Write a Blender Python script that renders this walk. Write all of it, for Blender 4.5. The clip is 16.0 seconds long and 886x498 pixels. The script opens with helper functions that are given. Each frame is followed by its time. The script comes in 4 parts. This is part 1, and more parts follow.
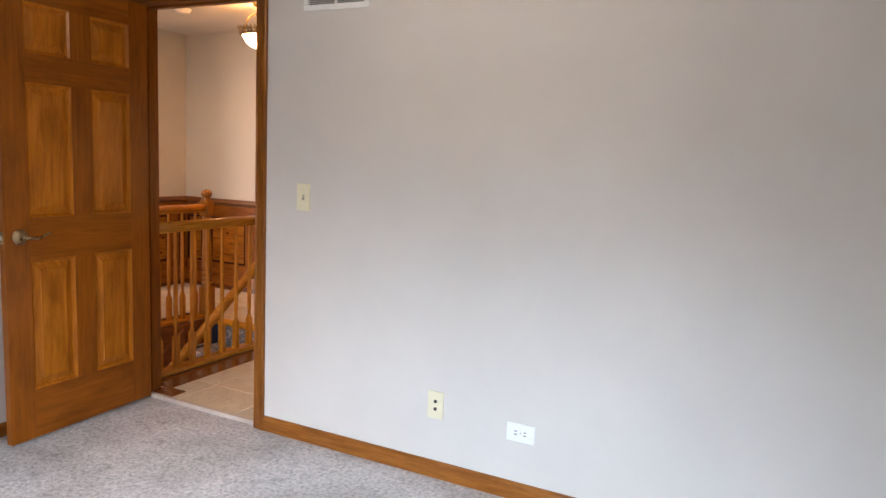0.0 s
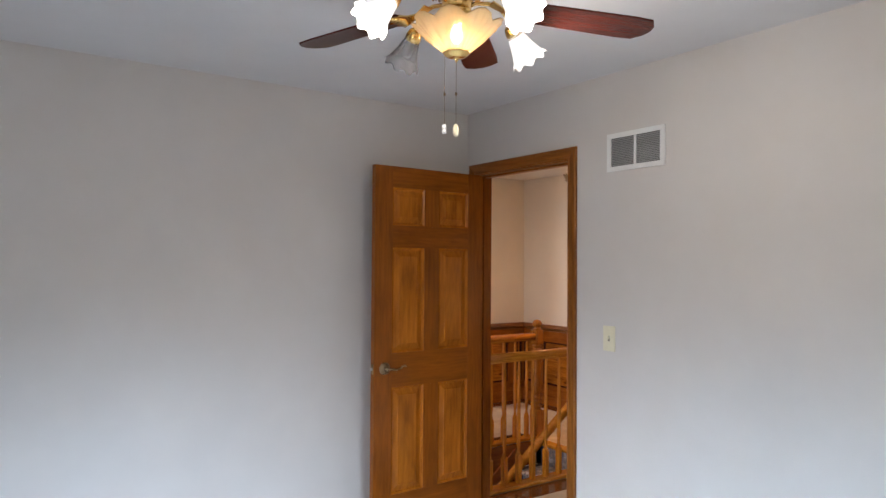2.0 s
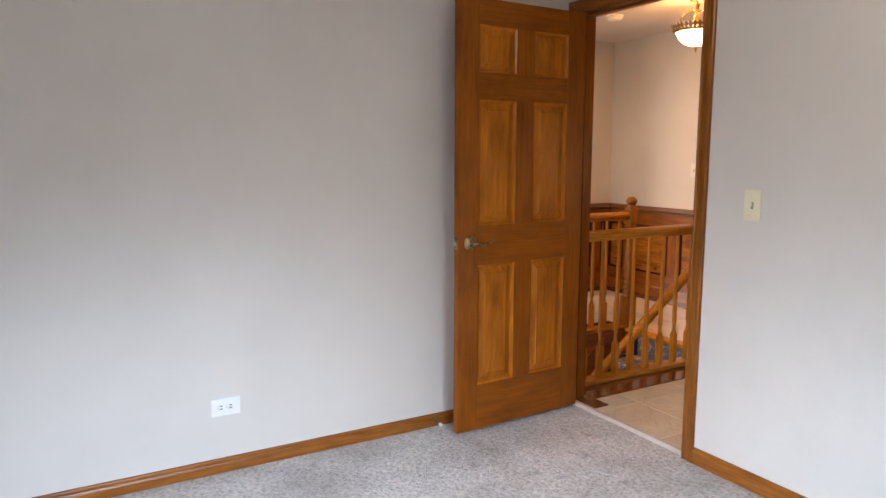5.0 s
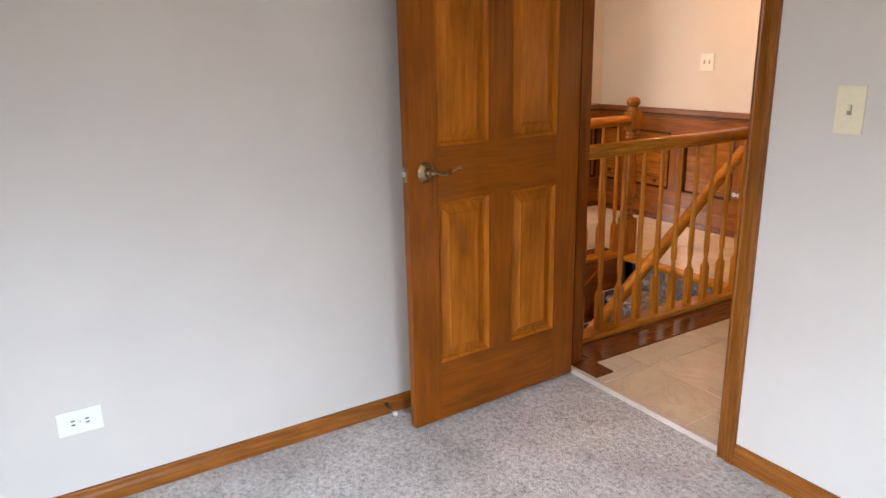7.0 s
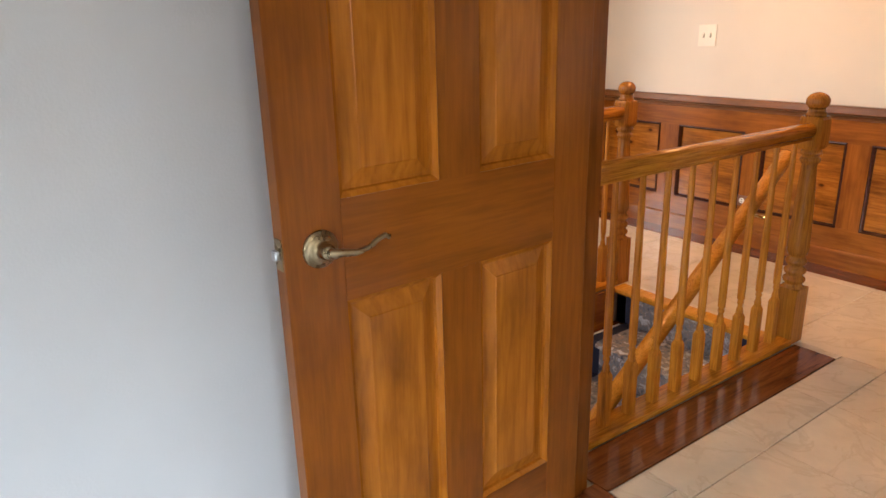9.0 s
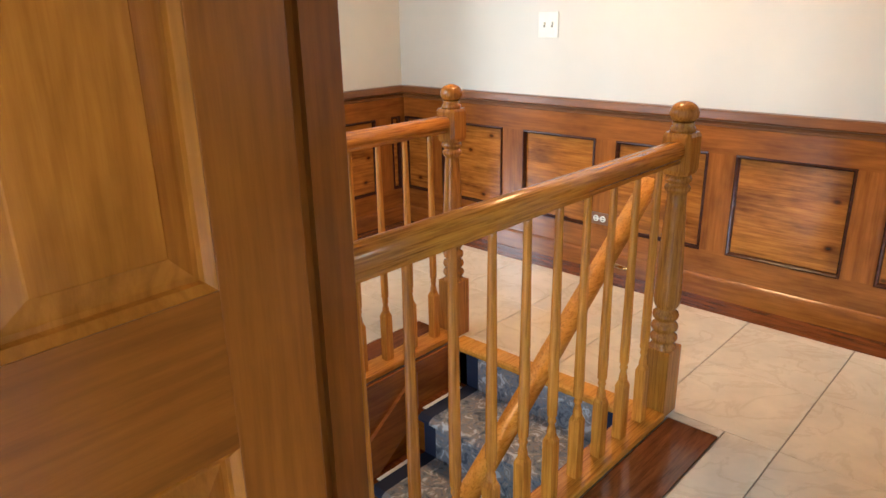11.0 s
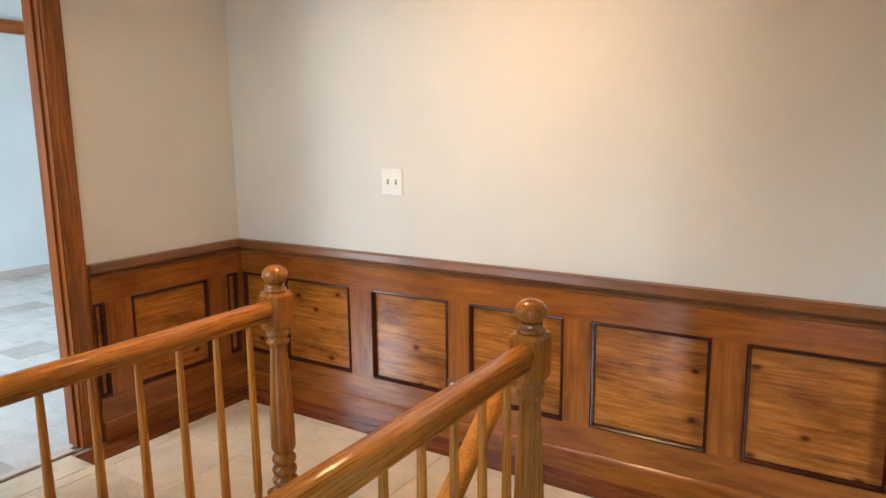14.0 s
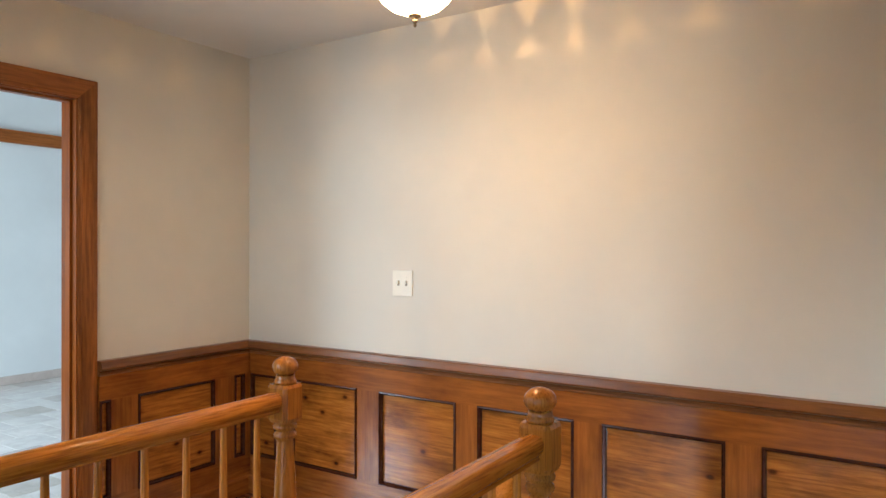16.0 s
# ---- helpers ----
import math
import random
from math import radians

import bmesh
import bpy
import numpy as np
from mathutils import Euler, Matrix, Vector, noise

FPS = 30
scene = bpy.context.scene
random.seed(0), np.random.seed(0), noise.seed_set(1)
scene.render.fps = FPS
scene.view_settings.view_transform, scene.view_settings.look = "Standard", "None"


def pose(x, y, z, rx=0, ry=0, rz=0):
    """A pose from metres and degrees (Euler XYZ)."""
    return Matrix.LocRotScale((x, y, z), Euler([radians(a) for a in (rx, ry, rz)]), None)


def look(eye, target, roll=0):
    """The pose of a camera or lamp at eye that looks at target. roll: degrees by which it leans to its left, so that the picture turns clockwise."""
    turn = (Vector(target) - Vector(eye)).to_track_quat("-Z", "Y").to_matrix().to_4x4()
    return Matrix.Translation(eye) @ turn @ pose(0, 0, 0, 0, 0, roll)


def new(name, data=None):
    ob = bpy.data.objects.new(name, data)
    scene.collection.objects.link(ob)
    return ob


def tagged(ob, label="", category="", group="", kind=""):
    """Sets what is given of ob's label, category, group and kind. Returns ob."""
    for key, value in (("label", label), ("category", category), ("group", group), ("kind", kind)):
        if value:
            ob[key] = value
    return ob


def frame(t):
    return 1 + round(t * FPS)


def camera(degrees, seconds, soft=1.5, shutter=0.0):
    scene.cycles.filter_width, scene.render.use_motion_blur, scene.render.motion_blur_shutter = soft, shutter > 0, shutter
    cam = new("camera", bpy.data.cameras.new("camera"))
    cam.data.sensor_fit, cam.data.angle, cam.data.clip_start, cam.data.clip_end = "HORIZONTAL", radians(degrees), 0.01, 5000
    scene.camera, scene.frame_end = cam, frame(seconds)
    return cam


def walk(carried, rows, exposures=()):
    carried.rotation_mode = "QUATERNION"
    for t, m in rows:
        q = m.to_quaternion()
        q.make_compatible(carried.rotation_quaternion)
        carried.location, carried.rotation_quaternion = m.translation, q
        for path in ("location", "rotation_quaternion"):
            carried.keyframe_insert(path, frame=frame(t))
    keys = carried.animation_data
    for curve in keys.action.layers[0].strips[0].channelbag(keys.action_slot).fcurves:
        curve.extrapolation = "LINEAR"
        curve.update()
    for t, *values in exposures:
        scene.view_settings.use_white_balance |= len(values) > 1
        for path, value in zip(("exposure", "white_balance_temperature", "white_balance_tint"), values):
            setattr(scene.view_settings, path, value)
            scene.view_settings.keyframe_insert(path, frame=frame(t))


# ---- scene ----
cam = camera(65.4, 16.0)
PATH = [
    (0, (3.178, -2.533, 1.329), (2.285, -0.762, 1.069), 2.5),
    (0.5, (3.342, -2.564, 1.403), (2.169, -0.967, 1.135), 0.8),
    (1, (3.43, -2.607, 1.454), (2.002, -1.219, 1.277), 0.4),
    (1.5, (3.478, -2.631, 1.464), (1.919, -1.38, 1.404), 0.5),
    (2, (3.502, -2.628, 1.49), (1.862, -1.484, 1.532), 0.4),
    (2.5, (3.485, -2.604, 1.499), (1.799, -1.532, 1.613), 0.6),
    (3, (3.462, -2.575, 1.498), (1.75, -1.551, 1.646), 0.6),
    (3.5, (3.417, -2.546, 1.466), (1.684, -1.56, 1.625), 0.8),
    (4, (3.291, -2.508, 1.416), (1.544, -1.538, 1.513), 0.8),
    (4.5, (3.129, -2.449, 1.389), (1.371, -1.497, 1.317), 0.4),
    (5, (2.937, -2.428, 1.323), (1.218, -1.442, 1.053), 0.1),
    (5.2, (2.878, -2.361, 1.314), (1.164, -1.387, 0.982), -0.1),
    (7.5, (1.935, -1.725, 1.285), (0.306, -0.71, 0.722), -1.2),
    (8.2, (1.616, -1.498, 1.282), (0.004, -0.469, 0.696), -1.4),
    (10.3, (0.877, -0.731, 1.253), (-0.505, 0.567, 0.615), -1.0),
    (10.5, (0.858, -0.661, 1.259), (-0.497, 0.663, 0.62), -0.9),
    (11, (0.797, -0.448, 1.259), (-0.497, 0.932, 0.61), -1.1),
    (11.5, (0.734, -0.304, 1.275), (-0.519, 1.11, 0.62), -1.2),
    (12, (0.685, -0.172, 1.294), (-0.514, 1.286, 0.633), -1.3),
    (12.5, (0.643, -0.045, 1.298), (-0.472, 1.48, 0.641), -1.2),
    (13, (0.637, -0.009, 1.362), (-0.419, 1.569, 0.733), -1.1),
    (13.5, (0.646, -0.026, 1.407), (-0.399, 1.601, 0.895), -1.0),
    (14, (0.659, -0.061, 1.433), (-0.392, 1.606, 1.091), -0.6),
    (14.5, (0.681, -0.089, 1.423), (-0.382, 1.596, 1.243), -0.4),
    (15, (0.692, -0.11, 1.402), (-0.376, 1.58, 1.334), -0.1),
    (15.5, (0.688, -0.111, 1.378), (-0.386, 1.576, 1.359), -0.0),
    (16, (0.684, -0.117, 1.361), (-0.4, 1.564, 1.358), 0.1),
]
EXPOSURE = [(0, 0.2, 6850, 15), (0.7, 0.2, 6700, 14), (1.6, 0.22, 6500, 12), (2.1, 0.08, 6250, 11), (3.4, 0.02, 6200, 11), (4.1, 0.18, 6200, 8), (5.0, 0.23, 6750, 14), (7.5, 0.42, 6850, 14), (8.2, 0.46, 6850, 14), (10.3, 0.9, 4720, -9), (11.5, 0.98, 4700, -9), (12.5, 0.82, 4770, -9), (14.5, 0.58, 4800, -9), (16, 0.48, 4770, -9)]
walk(cam, [(t, look(eye, target, roll)) for t, eye, target, roll in PATH], EXPOSURE)

# ---- light ----
world = bpy.data.worlds.new("sky_world")
scene.world = world
world.use_nodes = True
wn = world.node_tree.nodes
sky = wn.new("ShaderNodeTexSky")
sky.sky_type = "NISHITA"
sky.sun_disc = False
sky.sun_elevation = radians(38)
sky.sun_rotation = radians(20)
wn["Background"].inputs["Strength"].default_value = 0.08
world.node_tree.links.new(sky.outputs["Color"], wn["Background"].inputs["Color"])


def lamp(name, kind, m, energy, color, size=0.05, size_y=None, spread=None):
    data = bpy.data.lights.new(name, kind)
    data.energy, data.color = energy, color
    if kind == "AREA":
        data.shape, data.size, data.size_y = "RECTANGLE", size, size_y or size
        if spread:
            data.spread = radians(spread)
    else:
        data.shadow_soft_size = size
    ob = new(name, data)
    ob.matrix_world = m
    return ob


DAY = (0.61, 0.79, 1.0)
# warm tint of the unseen stairwell lamps and the hall's south fill
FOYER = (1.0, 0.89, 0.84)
WARM = (1.0, 0.46, 0.135)
# daylight of the two bedroom windows, falling in from the sky above the roofs
lamp("window_and_fill_light", "AREA", look((2.35, -4.33, 1.32), (2.35, -1.2, -0.42)), 36, DAY, 1.66, 0.65, 58)
# second lamp added in the south window, aimed through the doorway onto the railing
lamp("window_and_fill_light", "AREA", look((2.1, -4.32, 1.42), (0.35, 0.2, 0.1)), 4.0, (0.86, 0.91, 1.0), 1.1, 0.9, 38)
lamp("window_and_fill_light", "AREA", look((4.43, -2.3, 1.32), (1.2, -2.15, -0.42)), 28, DAY, 1.46, 0.65, 54)
# daylight in the room across the hall
lamp("window_and_fill_light", "AREA", look((-4.6, -1.02, 1.5), (-4.9, 2.6, 0.3)), 108, (1.0, 0.87, 0.81), 2.2, 1.4, 130)
# lamps added in unseen stairwell openings, where the wainscot's reflections lead
lamp("window_and_fill_light", "AREA", look((-0.515, -4.36, 0.3), (-0.5, 1.0, 0.2)), 12, FOYER, 0.74, 2.3, 130)
lamp("window_and_fill_light", "AREA", look((-0.955, -3.5, -1.45), (1.0, -2.7, -1.0)), 46, FOYER, 1.4, 1.9, 150)
# added fill lamps in the hall's south and east walls, no known windows
lamp("window_and_fill_light", "AREA", look((-1.66, 0.05, 1.45), (-1.2, 2.6, 0.9)), 5.6, FOYER, 0.95, 1.15, 100)
lamp("window_and_fill_light", "AREA", look((4.44, 1.3, 1.45), (2.3, 2.59, 0.62)), 19, (1.0, 0.85, 0.77), 1.26, 1.2, 42)

# ---- materials ----


def material(name):
    m = bpy.data.materials.new(name)
    m.use_nodes = True
    return m, m.node_tree.nodes, m.node_tree.links, m.node_tree.nodes["Principled BSDF"]


def node(nodes, kind, **values):
    n = nodes.new(kind)
    for key, value in values.items():
        n.inputs[key].default_value = value
    return n


def ramp(nodes, stops):
    r = nodes.new("ShaderNodeValToRGB")
    e = r.color_ramp.elements
    while len(e) < len(stops):
        e.new(0.5)
    for i, (p, c) in enumerate(stops):
        e[i].position, e[i].color = p, (*c, 1)
    return r


def coords(nodes, links, scale, spin=(0, 0, 0), shift=True):
    """Object coordinates, moved by a chance amount for each object, then scaled."""
    tc = nodes.new("ShaderNodeTexCoord")
    mp = nodes.new("ShaderNodeMapping")
    mp.inputs["Scale"].default_value = scale
    mp.inputs["Rotation"].default_value = spin
    out = tc.outputs["Object"]
    if shift:
        info = nodes.new("ShaderNodeObjectInfo")
        mul = nodes.new("ShaderNodeMath")
        mul.operation = "MULTIPLY"
        mul.inputs[1].default_value = 5.3
        add = nodes.new("ShaderNodeVectorMath")
        links.new(info.outputs["Random"], mul.inputs[0])
        links.new(out, add.inputs[0])
        links.new(mul.outputs[0], add.inputs[1])
        out = add.outputs[0]
    links.new(out, mp.inputs["Vector"])
    return mp.outputs["Vector"]


def wood(name, axis, dark, mid, light, rough=0.3, knots=False, fine=1.0, blotch=0.35, gloss=0.25, pores=0.5, cloud=(2.3, 2.3, 2.3), lines=0.0):
    """Stained and varnished wood with its grain along an axis."""
    m, n, l, b = material(name)
    sc = [38.0 * fine, 38.0 * fine, 38.0 * fine]
    sc[axis] = 2.4
    v = coords(n, l, sc)
    warp = node(n, "ShaderNodeTexNoise", Scale=0.35, Detail=1.0, Roughness=0.4)
    l.new(v, warp.inputs["Vector"])
    mix = n.new("ShaderNodeVectorMath")
    mix.operation = "MULTIPLY_ADD"
    mix.inputs[1].default_value = (1.6, 1.6, 1.6)
    l.new(warp.outputs["Color"], mix.inputs[0])
    l.new(v, mix.inputs[2])
    grain = node(n, "ShaderNodeTexNoise", Scale=1.7, Detail=6.0, Roughness=0.62)
    l.new(mix.outputs[0], grain.inputs["Vector"])
    r = ramp(n, [(0.3, dark), (0.5, mid), (0.7, light)])
    r.color_ramp.interpolation = "B_SPLINE"
    l.new(grain.outputs["Fac"], r.inputs["Fac"])
    # pores: thin dark lines along the grain
    sp = [240.0, 240.0, 240.0]
    sp[axis] = 9.0
    pv = coords(n, l, sp)
    pore = node(n, "ShaderNodeTexNoise", Scale=1.0, Detail=3.0, Roughness=0.6)
    l.new(pv, pore.inputs["Vector"])
    pr = ramp(n, [(0.37, (0.46, 0.40, 0.35)), (0.50, (1, 1, 1))])
    l.new(pore.outputs["Fac"], pr.inputs["Fac"])
    mul = n.new("ShaderNodeMixRGB")
    mul.blend_type = "MULTIPLY"
    mul.inputs["Fac"].default_value = pores
    l.new(r.outputs["Color"], mul.inputs["Color1"])
    l.new(pr.outputs["Color"], mul.inputs["Color2"])
    # uneven stain
    sv = coords(n, l, cloud)
    st = node(n, "ShaderNodeTexNoise", Scale=1.6, Detail=4.0, Roughness=0.6)
    l.new(sv, st.inputs["Vector"])
    sr = ramp(n, [(0.32, (0.42, 0.34, 0.28)), (0.5, (0.95, 0.93, 0.9)), (0.68, (1.25, 1.25, 1.2))])
    l.new(st.outputs["Fac"], sr.inputs["Fac"])
    mul2 = n.new("ShaderNodeMixRGB")
    mul2.blend_type = "MULTIPLY"
    mul2.inputs["Fac"].default_value = blotch
    l.new(mul.outputs["Color"], mul2.inputs["Color1"])
    l.new(sr.outputs["Color"], mul2.inputs["Color2"])
    color = mul2.outputs["Color"]
    if lines:
        # growth lines: thin dark bands that wander along the grain
        sl = [7.0, 7.0, 7.0]
        sl[axis] = 0.9
        gv = coords(n, l, sl)
        wave = node(n, "ShaderNodeTexWave", Scale=2.2, Distortion=9.0, Detail=3.0)
        wave.inputs["Detail Scale"].default_value = 0.7
        wave.inputs["Detail Roughness"].default_value = 0.6
        wave.bands_direction = "DIAGONAL"
        l.new(gv, wave.inputs["Vector"])
        gr = ramp(n, [(0.04, (0.40, 0.30, 0.24)), (0.22, (0.88, 0.85, 0.82)), (0.5, (1, 1, 1))])
        l.new(wave.outputs["Fac"], gr.inputs["Fac"])
        mul4 = n.new("ShaderNodeMixRGB")
        mul4.blend_type = "MULTIPLY"
        mul4.inputs["Fac"].default_value = lines
        l.new(color, mul4.inputs["Color1"])
        l.new(gr.outputs["Color"], mul4.inputs["Color2"])
        color = mul4.outputs["Color"]
    if knots:
        # knots lie in the face of the panel, which is upright
        kv = coords(n, l, (3.2, 3.2, 5.2))
        sep = n.new("ShaderNodeSeparateXYZ")
        com = n.new("ShaderNodeCombineXYZ")
        l.new(kv, sep.inputs[0])
        l.new(sep.outputs[axis], com.inputs[0])
        l.new(sep.outputs[2], com.inputs[1])
        vo = node(n, "ShaderNodeTexVoronoi", Scale=1.0, Randomness=1.0)
        vo.voronoi_dimensions = "2D"
        l.new(com.outputs[0], vo.inputs["Vector"])
        kr = ramp(n, [(0.025, (0.05, 0.025, 0.012)), (0.04, (0.28, 0.16, 0.10)), (0.065, (0.75, 0.66, 0.58)), (0.13, (1, 1, 1))])
        l.new(vo.outputs["Distance"], kr.inputs["Fac"])
        mul3 = n.new("ShaderNodeMixRGB")
        mul3.blend_type = "MULTIPLY"
        mul3.inputs["Fac"].default_value = 0.85
        l.new(color, mul3.inputs["Color1"])
        l.new(kr.outputs["Color"], mul3.inputs["Color2"])
        color = mul3.outputs["Color"]
    l.new(color, b.inputs["Base Color"])
    b.inputs["Roughness"].default_value = rough
    b.inputs["Specular IOR Level"].default_value = gloss
    bump = node(n, "ShaderNodeBump", Strength=0.2, Distance=0.0008)
    l.new(pore.outputs["Fac"], bump.inputs["Height"])
    l.new(bump.outputs["Normal"], b.inputs["Normal"])
    return m


def paint(name, color, rough=0.6, relief=0.25, scale=160.0):
    """Rolled wall paint: a fine orange-peel relief and faint unevenness."""
    m, n, l, b = material(name)
    v = coords(n, l, (1, 1, 1), shift=False)
    big = node(n, "ShaderNodeTexNoise", Scale=1.3, Detail=4.0, Roughness=0.6)
    l.new(v, big.inputs["Vector"])
    c0 = tuple(c * 0.955 for c in color)
    c1 = tuple(min(1.0, c * 1.03) for c in color)
    r = ramp(n, [(0.35, c0), (0.65, c1)])
    l.new(big.outputs["Fac"], r.inputs["Fac"])
    l.new(r.outputs["Color"], b.inputs["Base Color"])
    fine = node(n, "ShaderNodeTexNoise", Scale=scale, Detail=3.0, Roughness=0.6)
    l.new(v, fine.inputs["Vector"])
    bump = node(n, "ShaderNodeBump", Strength=relief, Distance=0.002)
    l.new(fine.outputs["Fac"], bump.inputs["Height"])
    l.new(bump.outputs["Normal"], b.inputs["Normal"])
    b.inputs["Roughness"].default_value = rough
    return m


def plain(name, color, rough=0.4, metal=0.0, vary=0.12, scale=30.0):
    m, n, l, b = material(name)
    v = coords(n, l, (1, 1, 1))
    no = node(n, "ShaderNodeTexNoise", Scale=scale, Detail=4.0, Roughness=0.6)
    l.new(v, no.inputs["Vector"])
    r = ramp(n, [(0.3, tuple(c * (1 - vary) for c in color)), (0.7, tuple(min(1, c * (1 + vary)) for c in color))])
    l.new(no.outputs["Fac"], r.inputs["Fac"])
    l.new(r.outputs["Color"], b.inputs["Base Color"])
    rr = ramp(n, [(0.3, (rough * 0.8,) * 3), (0.7, (min(1, rough * 1.25),) * 3)])
    l.new(no.outputs["Fac"], rr.inputs["Fac"])
    l.new(rr.outputs["Color"], b.inputs["Roughness"])
    b.inputs["Metallic"].default_value = metal
    return m


def carpet_mat():
    m, n, l, b = material("carpet_pile")
    v = coords(n, l, (1, 1, 1), shift=False)
    big = node(n, "ShaderNodeTexNoise", Scale=2.1, Detail=4.0, Roughness=0.6)
    mid = node(n, "ShaderNodeTexNoise", Scale=62.0, Detail=4.0, Roughness=0.8)
    tuft = node(n, "ShaderNodeTexVoronoi", Scale=210.0)
    for x in (big, mid, tuft):
        l.new(v, x.inputs["Vector"])
    r0 = ramp(n, [(0.33, (0.52, 0.48, 0.46)), (0.60, (0.74, 0.70, 0.68))])
    l.new(big.outputs["Fac"], r0.inputs["Fac"])
    r1 = ramp(n, [(0.32, (0.50, 0.49, 0.48)), (0.47, (0.95, 0.95, 0.95)), (0.64, (1.3, 1.29, 1.29))])
    l.new(mid.outputs["Fac"], r1.inputs["Fac"])
    mul = n.new("ShaderNodeMixRGB")
    mul.blend_type = "MULTIPLY"
    mul.inputs["Fac"].default_value = 0.9
    l.new(r0.outputs["Color"], mul.inputs["Color1"])
    l.new(r1.outputs["Color"], mul.inputs["Color2"])
    spot = node(n, "ShaderNodeTexNoise", Scale=6.5, Detail=4.0, Roughness=0.65)
    l.new(v, spot.inputs["Vector"])
    spr = ramp(n, [(0.28, (0.68, 0.67, 0.66)), (0.42, (1, 1, 1))])
    l.new(spot.outputs["Fac"], spr.inputs["Fac"])
    mul2 = n.new("ShaderNodeMixRGB")
    mul2.blend_type = "MULTIPLY"
    mul2.inputs["Fac"].default_value = 0.9
    l.new(mul.outputs["Color"], mul2.inputs["Color1"])
    l.new(spr.outputs["Color"], mul2.inputs["Color2"])
    l.new(mul2.outputs["Color"], b.inputs["Base Color"])
    b.inputs["Roughness"].default_value = 0.95
    b.inputs["Specular IOR Level"].default_value = 0.1
    b1 = node(n, "ShaderNodeBump", Strength=1.0, Distance=0.016)
    l.new(mid.outputs["Fac"], b1.inputs["Height"])
    b2 = node(n, "ShaderNodeBump", Strength=0.5, Distance=0.004)
    l.new(tuft.outputs["Distance"], b2.inputs["Height"])
    l.new(b1.outputs["Normal"], b2.inputs["Normal"])
    l.new(b2.outputs["Normal"], b.inputs["Normal"])
    return m


def stone(name, base, vein, rough, veins=5.0, vary=0.0):
    """Polished tile with soft clouds and thin wandering veins."""
    m, n, l, b = material(name)
    v = coords(n, l, (1, 1, 1))
    cloud = node(n, "ShaderNodeTexNoise", Scale=5.0, Detail=5.0, Roughness=0.6)
    l.new(v, cloud.inputs["Vector"])
    r = ramp(n, [(0.3, tuple(c * 0.86 for c in base)), (0.7, tuple(min(1, c * 1.06) for c in base))])
    l.new(cloud.outputs["Fac"], r.inputs["Fac"])
    vn = node(n, "ShaderNodeTexNoise", Scale=veins, Detail=5.0, Roughness=0.55, Distortion=1.4)
    l.new(v, vn.inputs["Vector"])
    vr = ramp(n, [(0.465, (0, 0, 0)), (0.5, (1, 1, 1)), (0.535, (0, 0, 0))])
    vr.color_ramp.interpolation = "EASE"
    l.new(vn.outputs["Fac"], vr.inputs["Fac"])
    half = n.new("ShaderNodeMath")
    half.operation = "MULTIPLY"
    half.inputs[1].default_value = 0.24
    l.new(vr.outputs["Color"], half.inputs[0])
    mix = n.new("ShaderNodeMixRGB")
    l.new(half.outputs[0], mix.inputs["Fac"])
    l.new(r.outputs["Color"], mix.inputs["Color1"])
    mix.inputs["Color2"].default_value = (*vein, 1)
    color = mix.outputs["Color"]
    if vary:
        info = n.new("ShaderNodeObjectInfo")
        tone = ramp(n, [(0.0, (1 - vary, 1 - vary * 1.1, 1 - vary * 1.3)), (0.25, (1, 1, 1)), (1.0, (1.0, 0.98, 0.95))])
        l.new(info.outputs["Random"], tone.inputs["Fac"])
        mm = n.new("ShaderNodeMixRGB")
        mm.blend_type = "MULTIPLY"
        mm.inputs["Fac"].default_value = 1.0
        l.new(color, mm.inputs["Color1"])
        l.new(tone.outputs["Color"], mm.inputs["Color2"])
        color = mm.outputs["Color"]
    l.new(color, b.inputs["Base Color"])
    rr = ramp(n, [(0.3, (rough * 0.7,) * 3), (0.7, (rough * 1.4,) * 3)])
    l.new(cloud.outputs["Fac"], rr.inputs["Fac"])
    l.new(rr.outputs["Color"], b.inputs["Roughness"])
    return m


def runner_mat():
    """Stair runner: mottled blue-grey and cream floral weave."""
    m, n, l, b = material("runner_weave")
    v = coords(n, l, (1, 1, 1), shift=False)
    fl = node(n, "ShaderNodeTexNoise", Scale=22.0, Detail=5.0, Roughness=0.65, Distortion=1.2)
    l.new(v, fl.inputs["Vector"])
    r = ramp(n, [(0.36, (0.09, 0.10, 0.13)), (0.46, (0.24, 0.26, 0.31)), (0.53, (0.28, 0.235, 0.21)), (0.62, (0.60, 0.62, 0.68))])
    l.new(fl.outputs["Fac"], r.inputs["Fac"])
    l.new(r.outputs["Color"], b.inputs["Base Color"])
    b.inputs["Roughness"].default_value = 0.95
    fine = node(n, "ShaderNodeTexNoise", Scale=300.0, Detail=2.0)
    l.new(v, fine.inputs["Vector"])
    bump = node(n, "ShaderNodeBump", Strength=0.6, Distance=0.004)
    l.new(fine.outputs["Fac"], bump.inputs["Height"])
    l.new(bump.outputs["Normal"], b.inputs["Normal"])
    return m


def glow(name, color, strength, base=(0.9, 0.9, 0.88)):
    """Frosted glass of a lamp that is lit: it gives off light."""
    m, n, l, b = material(name)
    b.inputs["Base Color"].default_value = (*base, 1)
    b.inputs["Roughness"].default_value = 0.3
    b.inputs["Emission Color"].default_value = (*color, 1)
    b.inputs["Emission Strength"].default_value = strength
    return m


